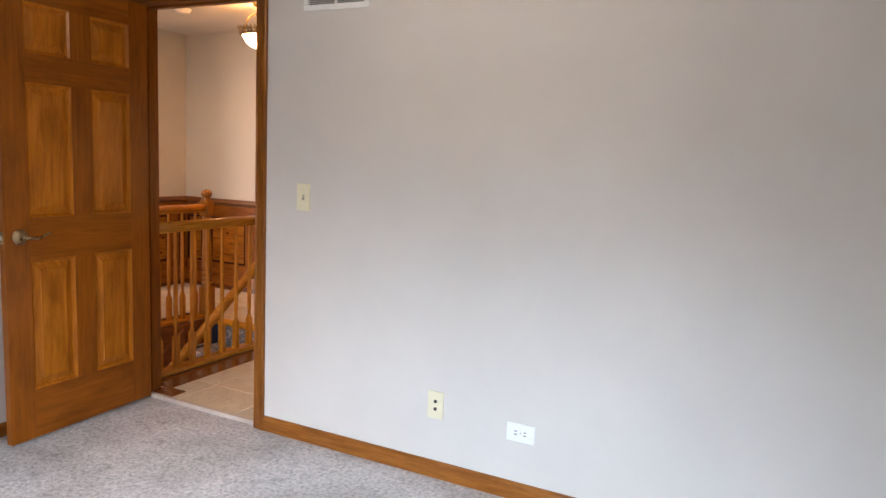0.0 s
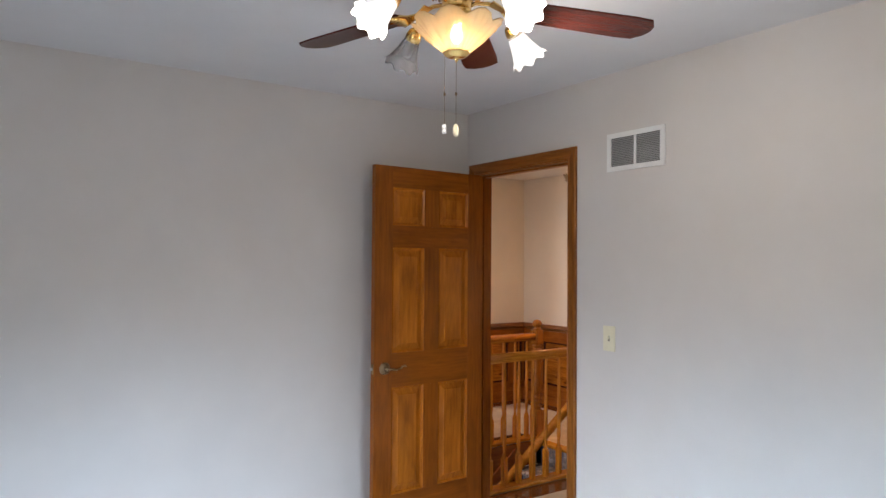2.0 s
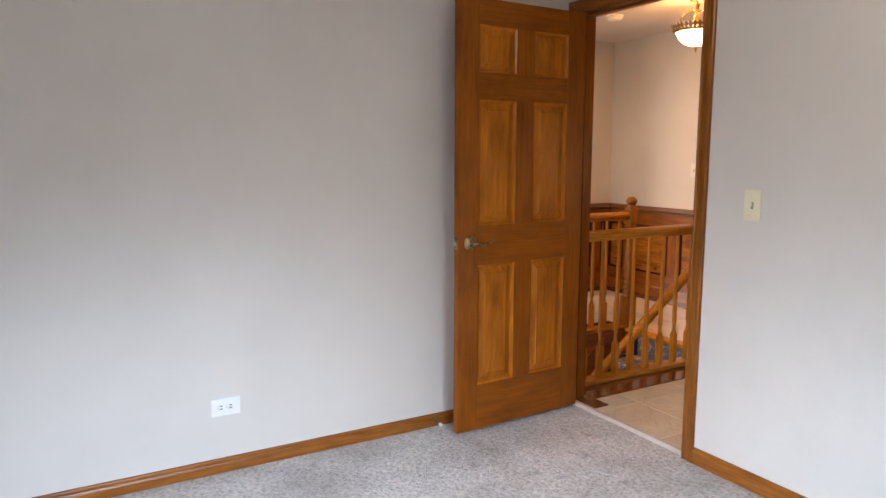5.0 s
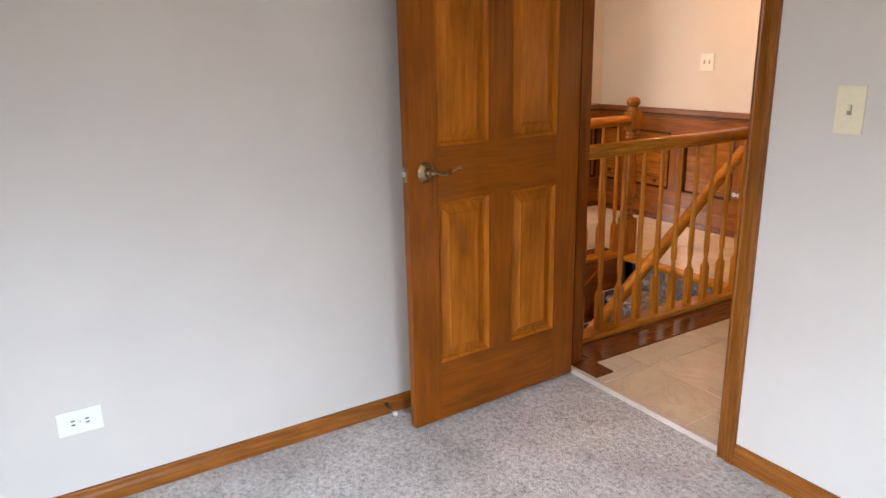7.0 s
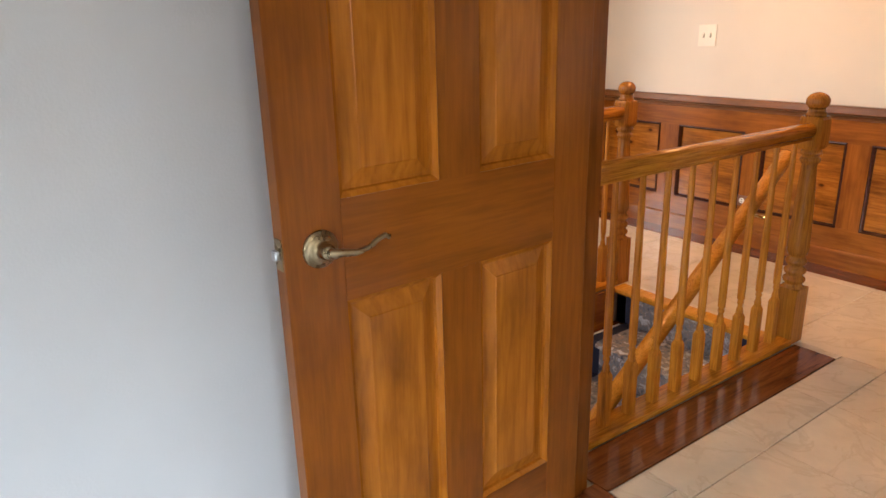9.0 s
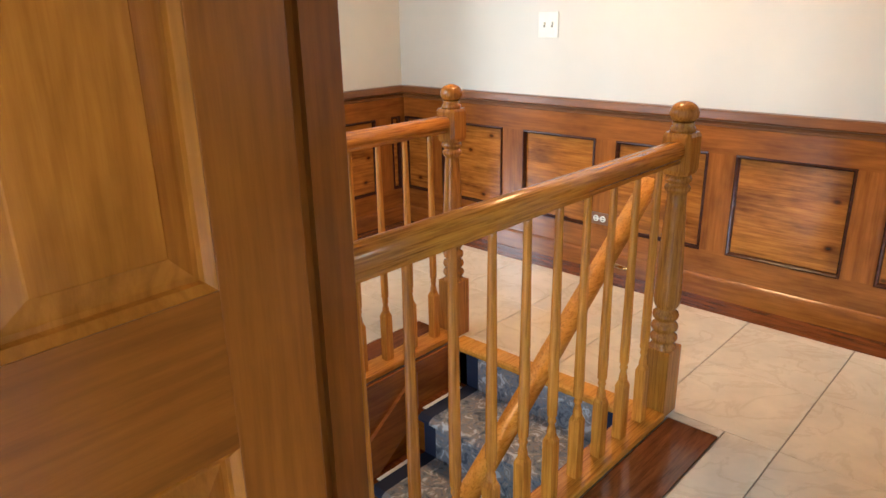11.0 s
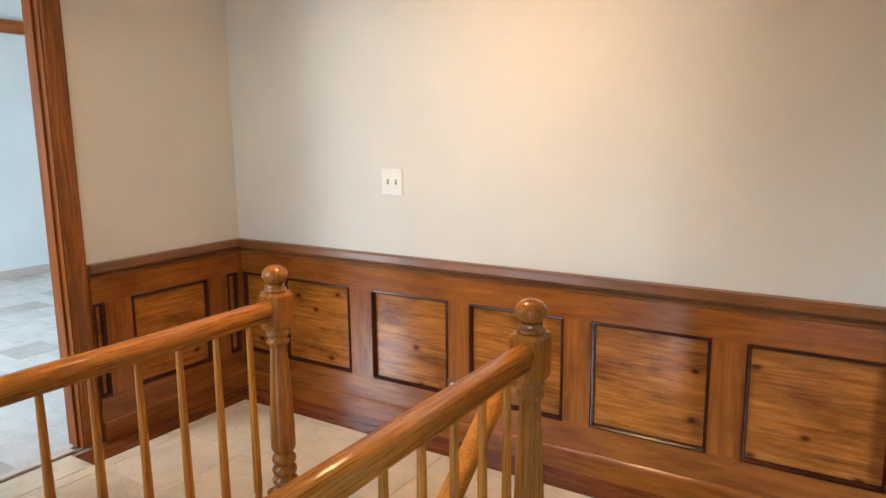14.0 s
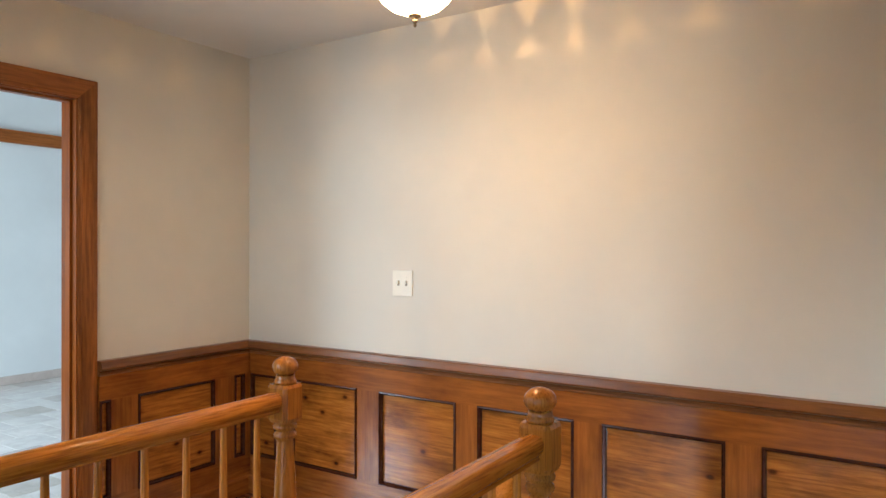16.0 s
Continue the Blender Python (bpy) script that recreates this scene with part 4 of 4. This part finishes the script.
def plate(name, label, category, c, axis, out, w, h, mat, kind_of):
    """A wall plate centred at c on a wall; kind_of: toggle, toggles, sockets or jack."""
    root = thing(name, label, category, c)
    def put(u0, u1, z0, z1, d0, d1, bevel=0.0):
        p, q = sorted((out * d0, out * d1))
        return boxed(u0, u1, p, q, z0, z1, bevel) if axis == 0 else boxed(p, q, u0, u1, z0, z1, bevel)
    part("cover", put(-w / 2, w / 2, -h / 2, h / 2, 0.0, 0.006, 0.002), mat, root, local=True)
    if kind_of in ("toggle", "toggles"):
        for u in ((0.0,) if kind_of == "toggle" else (-0.023, 0.023)):
            slot = part("slot", put(u - 0.006, u + 0.006, -0.013, 0.013, 0.0062, 0.0068), M_TSLOT, root, local=True)
            part("toggle", put(u - 0.004, u + 0.004, -0.002, 0.012, 0.0068, 0.016, 0.001), mat, slot, local=True)
            for z in (-0.03, 0.03):
                part("screw", put(u - 0.003, u + 0.003, z - 0.003, z + 0.003, 0.006, 0.0072, 0.0005), mat, root, local=True)
    if kind_of == "sockets":
        flat = w > h
        for s in (-0.0195, 0.0195):
            u, z = (s, 0.0) if flat else (0.0, s)
            bm = lathe(bmesh.new(), [(0.0, 0.0), (0.0165, 0.0), (0.0165, 0.0012), (0.0155, 0.002), (0.0, 0.002)], 24)
            for v in bm.verts:
                v.co = Vector((v.co.x + u, out * (0.006 + v.co.z), v.co.y + z)) if axis == 0 else Vector((out * (0.006 + v.co.z), v.co.x + u, v.co.y + z))
            socket = part("socket", bm, M_CREAM if mat is M_OUTB else mat, root, "pale socket face" if mat is M_OUTB else "", local=True)
            for k in (-0.0062, 0.0062):
                if flat:
                    part("slot", put(u - 0.0055, u + 0.0055, z + k - 0.002, z + k + 0.002, 0.008, 0.0086), M_SLOT, socket, local=True)
                else:
                    part("slot", put(u + k - 0.0012, u + k + 0.0012, z - 0.0042, z + 0.0042, 0.008, 0.0086), M_SLOT, socket, local=True)
        part("screw", put(-0.003, 0.003, -0.003, 0.003, 0.006, 0.0072, 0.0005), M_STEEL, root, local=True)
    if kind_of == "jack":
        for z in (-0.017, 0.017):
            bm = lathe(bmesh.new(), [(0.0075, 0.0), (0.0075, 0.003), (0.005, 0.004), (0.0, 0.004)], 16)
            for v in bm.verts:
                v.co = Vector((v.co.x, out * (0.006 + v.co.z), v.co.y + z))
            part("jack", bm, M_SLOT, root, "dark round jack", local=True)
    return root


plate("light_switch", "ivory plastic light switch on the grey wall", "light switch", (1.176, 0.0, 1.126), 0, -1, 0.074, 0.124, M_IVORY, "toggle")
plate("jack_plate", "ivory cable plate with two jacks on the grey wall", "wall plate", (1.900, 0.0, 0.285), 0, -1, 0.074, 0.12, M_IVORY, "jack")
plate("power_outlet", "white double power outlet laid sideways on the wall", "outlet", (2.288, 0.0, 0.247), 0, -1, 0.118, 0.075, M_WHITE, "sockets")
plate("power_outlet", "white double power outlet above the baseboard", "outlet", (0.0, -1.82, 0.25), 1, 1, 0.122, 0.076, M_WHITE, "sockets")
plate("light_switch", "cream double light switch above the wainscot", "light switch", (-1.292, NY, 1.19), 0, -1, 0.118, 0.124, M_CREAM, "toggles")
plate("power_outlet", "brown double power outlet set in the wainscot", "outlet", (-0.926, NY - 0.0255, 0.25), 0, -1, 0.115, 0.062, M_OUTB, "sockets")

# ---- air vent high on the bedroom wall ----
vent = thing("air_vent", "white metal return air grille with fine louvres", "air vent", (1.335, 0.0, 2.035))
VX0, VX1, VZ0, VZ1 = 1.163, 1.507, 1.948, 2.135
part("backing", boxed(VX0 + 0.015, VX1 - 0.015, -0.002, -0.0005, VZ0 + 0.015, VZ1 - 0.015), M_VENTIN, vent)
for a, b, c, e in ((VX0, VX1, VZ0, VZ0 + 0.024), (VX0, VX1, VZ1 - 0.024, VZ1), (VX0, VX0 + 0.026, VZ0 + 0.024, VZ1 - 0.024), (VX1 - 0.026, VX1, VZ0 + 0.024, VZ1 - 0.024), (1.329, 1.342, VZ0 + 0.024, VZ1 - 0.024)):
    part("frame", boxed(a, b, -0.009, 0.0, c, e, 0.002), M_VENT, vent)
for k in range(16):
    z = VZ0 + 0.028 + k * 0.0083
    for a, b in ((VX0 + 0.026, 1.329), (1.342, VX1 - 0.026)):
        part("slat", prism(bmesh.new(), [(-0.0022, z + 0.005), (-0.0075, z), (-0.0083, z + 0.0006), (-0.003, z + 0.0058)], a, b, 0), M_SLAT, vent)

# ---- spring door stop on the baseboard ----
stop = thing("door_stop", "small metal door stop with a white rubber tip", "door stop", (0.013, -0.805, 0.0))
part("rod", tube(bmesh.new(), [(0.013, -0.805, 0.004), (0.05, -0.805, 0.0), (0.08, -0.805, -0.003)], 0.005, 10, [0.009, 0.005, 0.005]), M_ANTIQUE, stop)
part("tip", tube(bmesh.new(), [(0.08, -0.805, -0.003), (0.092, -0.805, -0.0035)], 0.008, 12), M_WHITE, stop, "white rubber tip")

# ---- smoke detector on the hall ceiling ----
det = thing("smoke_detector", "round white smoke detector on the hall ceiling", "smoke detector", (-1.38, 1.64, CZ))
part("body", lathe(bmesh.new(), [(0.0, CZ - 0.036), (0.04, CZ - 0.036), (0.058, CZ - 0.03), (0.064, CZ - 0.012), (0.07, CZ - 0.01), (0.07, CZ)], 28, -1.38, 1.64), M_WHITE, det)

# ---- hall ceiling lamp: brass arms holding an alabaster bowl ----
LX, LY = -0.565, 1.655
hl = thing("ceiling_lamp", "semi-flush brass ceiling lamp with a lit alabaster bowl", "ceiling lamp", (LX, LY, CZ))
part("canopy", lathe(bmesh.new(), [(0.0, CZ - 0.05), (0.02, CZ - 0.048), (0.03, CZ - 0.036), (0.055, CZ - 0.028), (0.066, CZ - 0.012), (0.066, CZ)], 28, LX, LY), M_BRASS, hl, "brass canopy")
part("stem", lathe(bmesh.new(), [(0.007, 2.085), (0.007, 2.25), (0.014, 2.27), (0.018, 2.29), (0.009, 2.31), (0.009, 2.36), (0.016, 2.375), (0.012, 2.39), (0.01, CZ - 0.045)], 16, LX, LY), M_BRASS, hl, "brass stem")
bowl = [(0.012, 2.096), (0.05, 2.101), (0.082, 2.115), (0.107, 2.136), (0.125, 2.160), (0.138, 2.188), (0.147, 2.197)]
inner = [(r - 0.005, z + 0.004) for r, z in reversed(bowl)]
part("bowl", lathe(bmesh.new(), bowl + inner, 40, LX, LY), M_HALLBOWL, hl, "glowing alabaster bowl")
part("finial", lathe(bmesh.new(), [(0.0, 2.052), (0.004, 2.055), (0.006, 2.060), (0.003, 2.064), (0.008, 2.070), (0.009, 2.074), (0.005, 2.078), (0.02, 2.086), (0.022, 2.09), (0.0, 2.092)], 20, LX, LY), M_ANTIQUE, hl, "dark brass finial")
part("rim", lathe(bmesh.new(), [(0.146, 2.19), (0.158, 2.192), (0.163, 2.2), (0.158, 2.208), (0.146, 2.21), (0.146, 2.19)], 40, LX, LY), M_ANTIQUE, hl, "dark brass rim")
for k in range(34):
    a = 2 * math.pi * k / 34
    ca, sa = math.cos(a), math.sin(a)
    bm = bmesh.new()
    pts = [(-0.005, 0.0), (0.005, 0.0), (0.0155, 0.016), (0.0145, 0.022), (0.007, 0.034), (0.0, 0.042), (-0.007, 0.034), (-0.0145, 0.022), (-0.0155, 0.016)]
    f0 = [bm.verts.new((LX + (0.158 + 0.5 * z) * ca - u * sa, LY + (0.158 + 0.5 * z) * sa + u * ca, 2.207 + z)) for u, z in pts]
    f1 = [bm.verts.new((LX + (0.155 + 0.5 * z) * ca - u * sa, LY + (0.155 + 0.5 * z) * sa + u * ca, 2.208 + z)) for u, z in pts]
    n = len(pts)
    for i in range(n):
        bm.faces.new((f0[i], f0[(i + 1) % n], f1[(i + 1) % n], f1[i]))
    bm.faces.new(f0)
    bm.faces.new(f1)
    part("leaf", bm, M_ANTIQUE, hl, "cast brass leaf")
for k in range(3):
    a = radians(20 + 120 * k)
    ca, sa = math.cos(a), math.sin(a)
    pts = [(0.012, 2.33), (0.04, 2.345), (0.075, 2.34), (0.11, 2.315), (0.135, 2.275), (0.15, 2.24), (0.155, 2.205)]
    part("arm", tube(bmesh.new(), [(LX + r * ca, LY + r * sa, z) for r, z in pts], 0.005, 8), M_BRASS, hl, "curved brass arm")
lamp("hall_bulb", "POINT", pose(LX + 0.01, LY + 0.035, 2.212), 17, WARM, 0.004)
below = lamp("hall_bowl_light", "AREA", pose(LX, LY, 2.045), 5, (1.0, 0.46, 0.16), 0.26)
below.data.shape = "DISK"

# ---- ceiling fan of the bedroom ----
CX, CY = 1.890, -1.461
fan = thing("ceiling_fan", "polished brass ceiling fan with cherry blades and glass lights", "ceiling fan", (CX, CY, CZ))
part("canopy", lathe(bmesh.new(), [(0.0, CZ - 0.045), (0.075, CZ - 0.043), (0.088, CZ - 0.03), (0.092, CZ)], 36, CX, CY), M_BRASS, fan)
part("motor_housing", lathe(bmesh.new(), [(0.06, 2.285), (0.085, 2.29), (0.118, 2.297), (0.135, 2.31), (0.142, 2.325), (0.142, 2.345), (0.135, 2.36), (0.115, 2.375), (0.085, 2.385), (0.08, 2.395)], 48, CX, CY), M_BRASS, fan, "polished brass motor housing")
# pierced scrollwork band on the underside of the housing
bm = bmesh.new()
for k in range(40):
    a = 2 * math.pi * k / 40
    for r0, z0 in ((0.097, 2.2905), (0.128, 2.301)):
        aa = a + (0.08 if r0 > 0.1 else 0)
        pts = []
        for i in range(7):
            t = i / 6 * 4.4
            rr = 0.009 * (1 - i / 9)
            pts.append((CX + (r0 + rr * math.cos(t)) * math.cos(aa) - rr * math.sin(t) * math.sin(aa), CY + (r0 + rr * math.cos(t)) * math.sin(aa) + rr * math.sin(t) * math.cos(aa), z0 - 0.002))
        tube(bm, pts, 0.0026, 5)
part("scrollwork", bm, M_BRASS, fan, "pierced brass scrollwork")
part("dark_ring", lathe(bmesh.new(), [(0.05, 2.268), (0.066, 2.27), (0.068, 2.285), (0.05, 2.287)], 32, CX, CY), M_SLOT, fan, "dark ring under the housing")
part("light_fitter", lathe(bmesh.new(), [(0.0, 2.175), (0.040, 2.177), (0.044, 2.185), (0.044, 2.212), (0.047, 2.217), (0.043, 2.223), (0.043, 2.250), (0.048, 2.258), (0.052, 2.27), (0.0, 2.272)], 32, CX, CY), M_BRASS, fan, "brass light fitter")

BZ = 2.250


def blade_mesh():
    bm = bmesh.new()
    pts = [(0.20, -0.048), (0.24, -0.056), (0.58, -0.066), (0.642, -0.062), (0.668, -0.03), (0.675, 0.0), (0.668, 0.03), (0.642, 0.062), (0.58, 0.066), (0.24, 0.056), (0.20, 0.048)]
    lo = [bm.verts.new((x, y, -0.003)) for x, y in pts]
    hi = [bm.verts.new((x, y, 0.003)) for x, y in pts]
    n = len(pts)
    for i in range(n):
        bm.faces.new((lo[i], lo[(i + 1) % n], hi[(i + 1) % n], hi[i]))
    bm.faces.new(lo)
    bm.faces.new(hi)
    return mesh_from("blade", bm, M_BLADE)


def iron_mesh():
    bm = bmesh.new()
    pts = [(0.11, -0.018), (0.15, -0.012), (0.18, -0.016), (0.20, -0.034), (0.235, -0.045), (0.262, -0.03), (0.25, -0.012), (0.268, 0.0), (0.25, 0.012), (0.262, 0.03), (0.235, 0.045), (0.20, 0.034), (0.18, 0.016), (0.15, 0.012), (0.11, 0.018)]
    lo = [bm.verts.new((x, y, -0.008 + (0.016 if x < 0.14 else 0))) for x, y in pts]
    hi = [bm.verts.new((x, y, -0.0035 + (0.016 if x < 0.14 else 0))) for x, y in pts]
    n = len(pts)
    for i in range(n):
        bm.faces.new((lo[i], lo[(i + 1) % n], hi[(i + 1) % n], hi[i]))
    bm.faces.new(lo)
    bm.faces.new(hi)
    for k in range(-3, 4):
        tube(bm, [(0.205 + 0.012 * abs(k) * 0.4, 0.011 * k, -0.008), (0.24, 0.012 * k, -0.011)], 0.004, 6)
    return mesh_from("blade_iron", bm, M_BRASS)


bmesh_blade, bmesh_iron = blade_mesh(), iron_mesh()
for k in range(6):
    m = pose(0, 0, BZ - CZ, 0, 0, 15.5 + 60 * k)
    iron = new("blade_iron", bmesh_iron)
    iron.parent, iron.matrix_basis = fan, m
    bl = new("blade", bmesh_blade)
    bl.parent, bl.matrix_basis = iron, pose(0, 0, 0, -8, 0, 0)
    tagged(bl, "dark cherry wood blade")


def scallop(a, k):
    return 1.0 + 0.045 * math.cos(8 * a) * min(1.0, k / 5)


def tulip(parent, az, lit):
    """Arm, cup and ribbed tulip shade at the azimuth az (degrees)."""
    ca, sa = math.cos(radians(az)), math.sin(radians(az))
    arm = [(0.03, 2.24), (0.07, 2.262), (0.12, 2.272), (0.165, 2.268), (0.194, 2.248), (0.209, 2.222)]
    arm_part = part("arm", tube(bmesh.new(), [(CX + r * ca, CY + r * sa, z) for r, z in arm], 0.0065, 10), M_BRASS, parent, "curved brass arm")
    place = pose(CX + 0.207 * ca, CY + 0.207 * sa, 2.222) @ pose(0, 0, 0, 0, 0, az) @ pose(0, 0, 0, 0, 180 - 43, 0)
    bm = lathe(bmesh.new(), [(0.0, -0.006), (0.014, -0.004), (0.021, 0.004), (0.024, 0.018), (0.026, 0.024), (0.024, 0.03), (0.026, 0.034)], 24)
    bmesh.ops.transform(bm, verts=bm.verts, matrix=place)
    part("cup", bm, M_BRASS, arm_part, "brass shade cup")
    prof = [(0.023, 0.024), (0.0255, 0.037), (0.030, 0.055), (0.0355, 0.076), (0.041, 0.093), (0.047, 0.107), (0.0535, 0.117), (0.0575, 0.121)]
    bm = lathe(bmesh.new(), prof + [(r - 0.003, z - 0.001) for r, z in reversed(prof)], 64, wave=lambda a, k: scallop(a, min(k, 15 - k)))
    for v in bm.verts:
        rr = math.hypot(v.co.x, v.co.y)
        if rr > 0.045:
            v.co.z += 0.006 * math.cos(8 * math.atan2(v.co.y, v.co.x))
    for f in bm.faces:
        f.smooth = True
    bmesh.ops.transform(bm, verts=bm.verts, matrix=place)
    part("shade", bm, M_SHADE if lit else M_SHADE_OFF, arm_part, "lit frosted tulip shade" if lit else "unlit ribbed clear tulip shade")
    bulb = lathe(bmesh.new(), [(0.008, 0.03), (0.011, 0.045), (0.017, 0.065), (0.0175, 0.078), (0.012, 0.09), (0.0, 0.095)], 16)
    bmesh.ops.transform(bulb, verts=bulb.verts, matrix=place)
    part("bulb", bulb, M_BULB if lit else M_WHITE, arm_part)
    if lit:
        p = place @ Vector((0, 0, 0.15))
        lamp("fan_bulb", "POINT", Matrix.Translation(p), lit, (1.0, 0.90, 0.78), 0.04)


for az, lit in ((1.6, 9.0), (-88.4, 5.0), (91.6, 9.0), (-178.4, 0)):
    tulip(fan, az, lit)
bp = [(0.022, 2.088), (0.034, 2.094), (0.050, 2.109), (0.068, 2.126), (0.087, 2.142), (0.104, 2.155), (0.118, 2.165), (0.126, 2.170), (0.130, 2.173)]
bm = lathe(bmesh.new(), bp + [(r - 0.003, z + 0.002) for r, z in reversed(bp)], 160, CX, CY, lambda a, k: 0.91 + 0.13 * abs(math.cos(4 * a)) * (1 if 2 < k < 15 else 0.4) + 0.013 * math.cos(32 * a))
for v in bm.verts:
    if v.co.z > 2.145:
        v.co.z += 0.016 * abs(math.cos(4 * math.atan2(v.co.y - CY, v.co.x - CX))) * (v.co.z - 2.145) / 0.025
bowl_shade = part("bowl_shade", bm, M_BOWL, fan, "amber ribbed glass bowl, lit from inside")
part("bowl_bulb", lathe(bmesh.new(), [(0.0, 2.128), (0.012, 2.133), (0.018, 2.148), (0.015, 2.165), (0.01, 2.185)], 16, CX, CY), M_BULB, bowl_shade)
lamp("fan_bulb", "POINT", pose(CX + 0.03, CY, 2.16), 0.25, (1.0, 0.86, 0.66), 0.01)
part("bowl_cap", lathe(bmesh.new(), [(0.0, 2.072), (0.003, 2.074), (0.005, 2.08), (0.004, 2.084), (0.014, 2.085), (0.028, 2.089), (0.038, 2.098), (0.041, 2.105), (0.037, 2.108), (0.0, 2.110)], 24, CX, CY), M_BRASS, bowl_shade, "brass bowl cap")
n_ = Vector((-0.815, 0.58, 0))
rt = Vector((0.58, 0.815, 0))
for off, back, top, end, bob in ((-0.034, 0.0, 2.14, 1.9, 0), (0.0, 0.0, 2.074, 1.89, 1)):
    p = Vector((CX, CY, 0)) + rt * off + n_ * back
    if bob == 0:
        p = p + n_ * 0.045
    pc = thing("pull_chain", "thin brass pull chain with a small knob", "pull chain", (p.x, p.y, top))
    bm = bmesh.new()
    tube(bm, [(p.x, p.y, top), (p.x, p.y, end)], 0.0007, 6)
    z = top
    while z > end:
        lathe(bm, [(0.0, z - 0.0024), (0.001, z - 0.001), (0.001, z + 0.001), (0.0, z + 0.0024)], 6, p.x, p.y)
        z -= 0.0062
    lathe(bm, [(0.0, end + 0.085), (0.0035, end + 0.088), (0.0035, end + 0.094), (0.0, end + 0.097)], 8, p.x, p.y)
    part("chain", bm, M_ANTIQUE, pc)
    if bob:
        bm = lathe(bmesh.new(), [(0.0, end - 0.034), (0.006, end - 0.031), (0.0088, end - 0.02), (0.008, end - 0.006), (0.005, end + 0.001), (0.0, end + 0.003)], 16, p.x, p.y)
        part("knob", bm, M_IVORY, pc, "ivory medallion knob")
    else:
        bm = lathe(bmesh.new(), [(0.0, end - 0.026), (0.006, end - 0.025), (0.007, end - 0.016), (0.004, end - 0.013), (0.007, end - 0.01), (0.006, end), (0.0, end + 0.002)], 14, p.x, p.y)
        part("knob", bm, M_WHITE, pc, "white and metal knob")

# ---- floor pieces last ----
tile_hall()
tile_far()
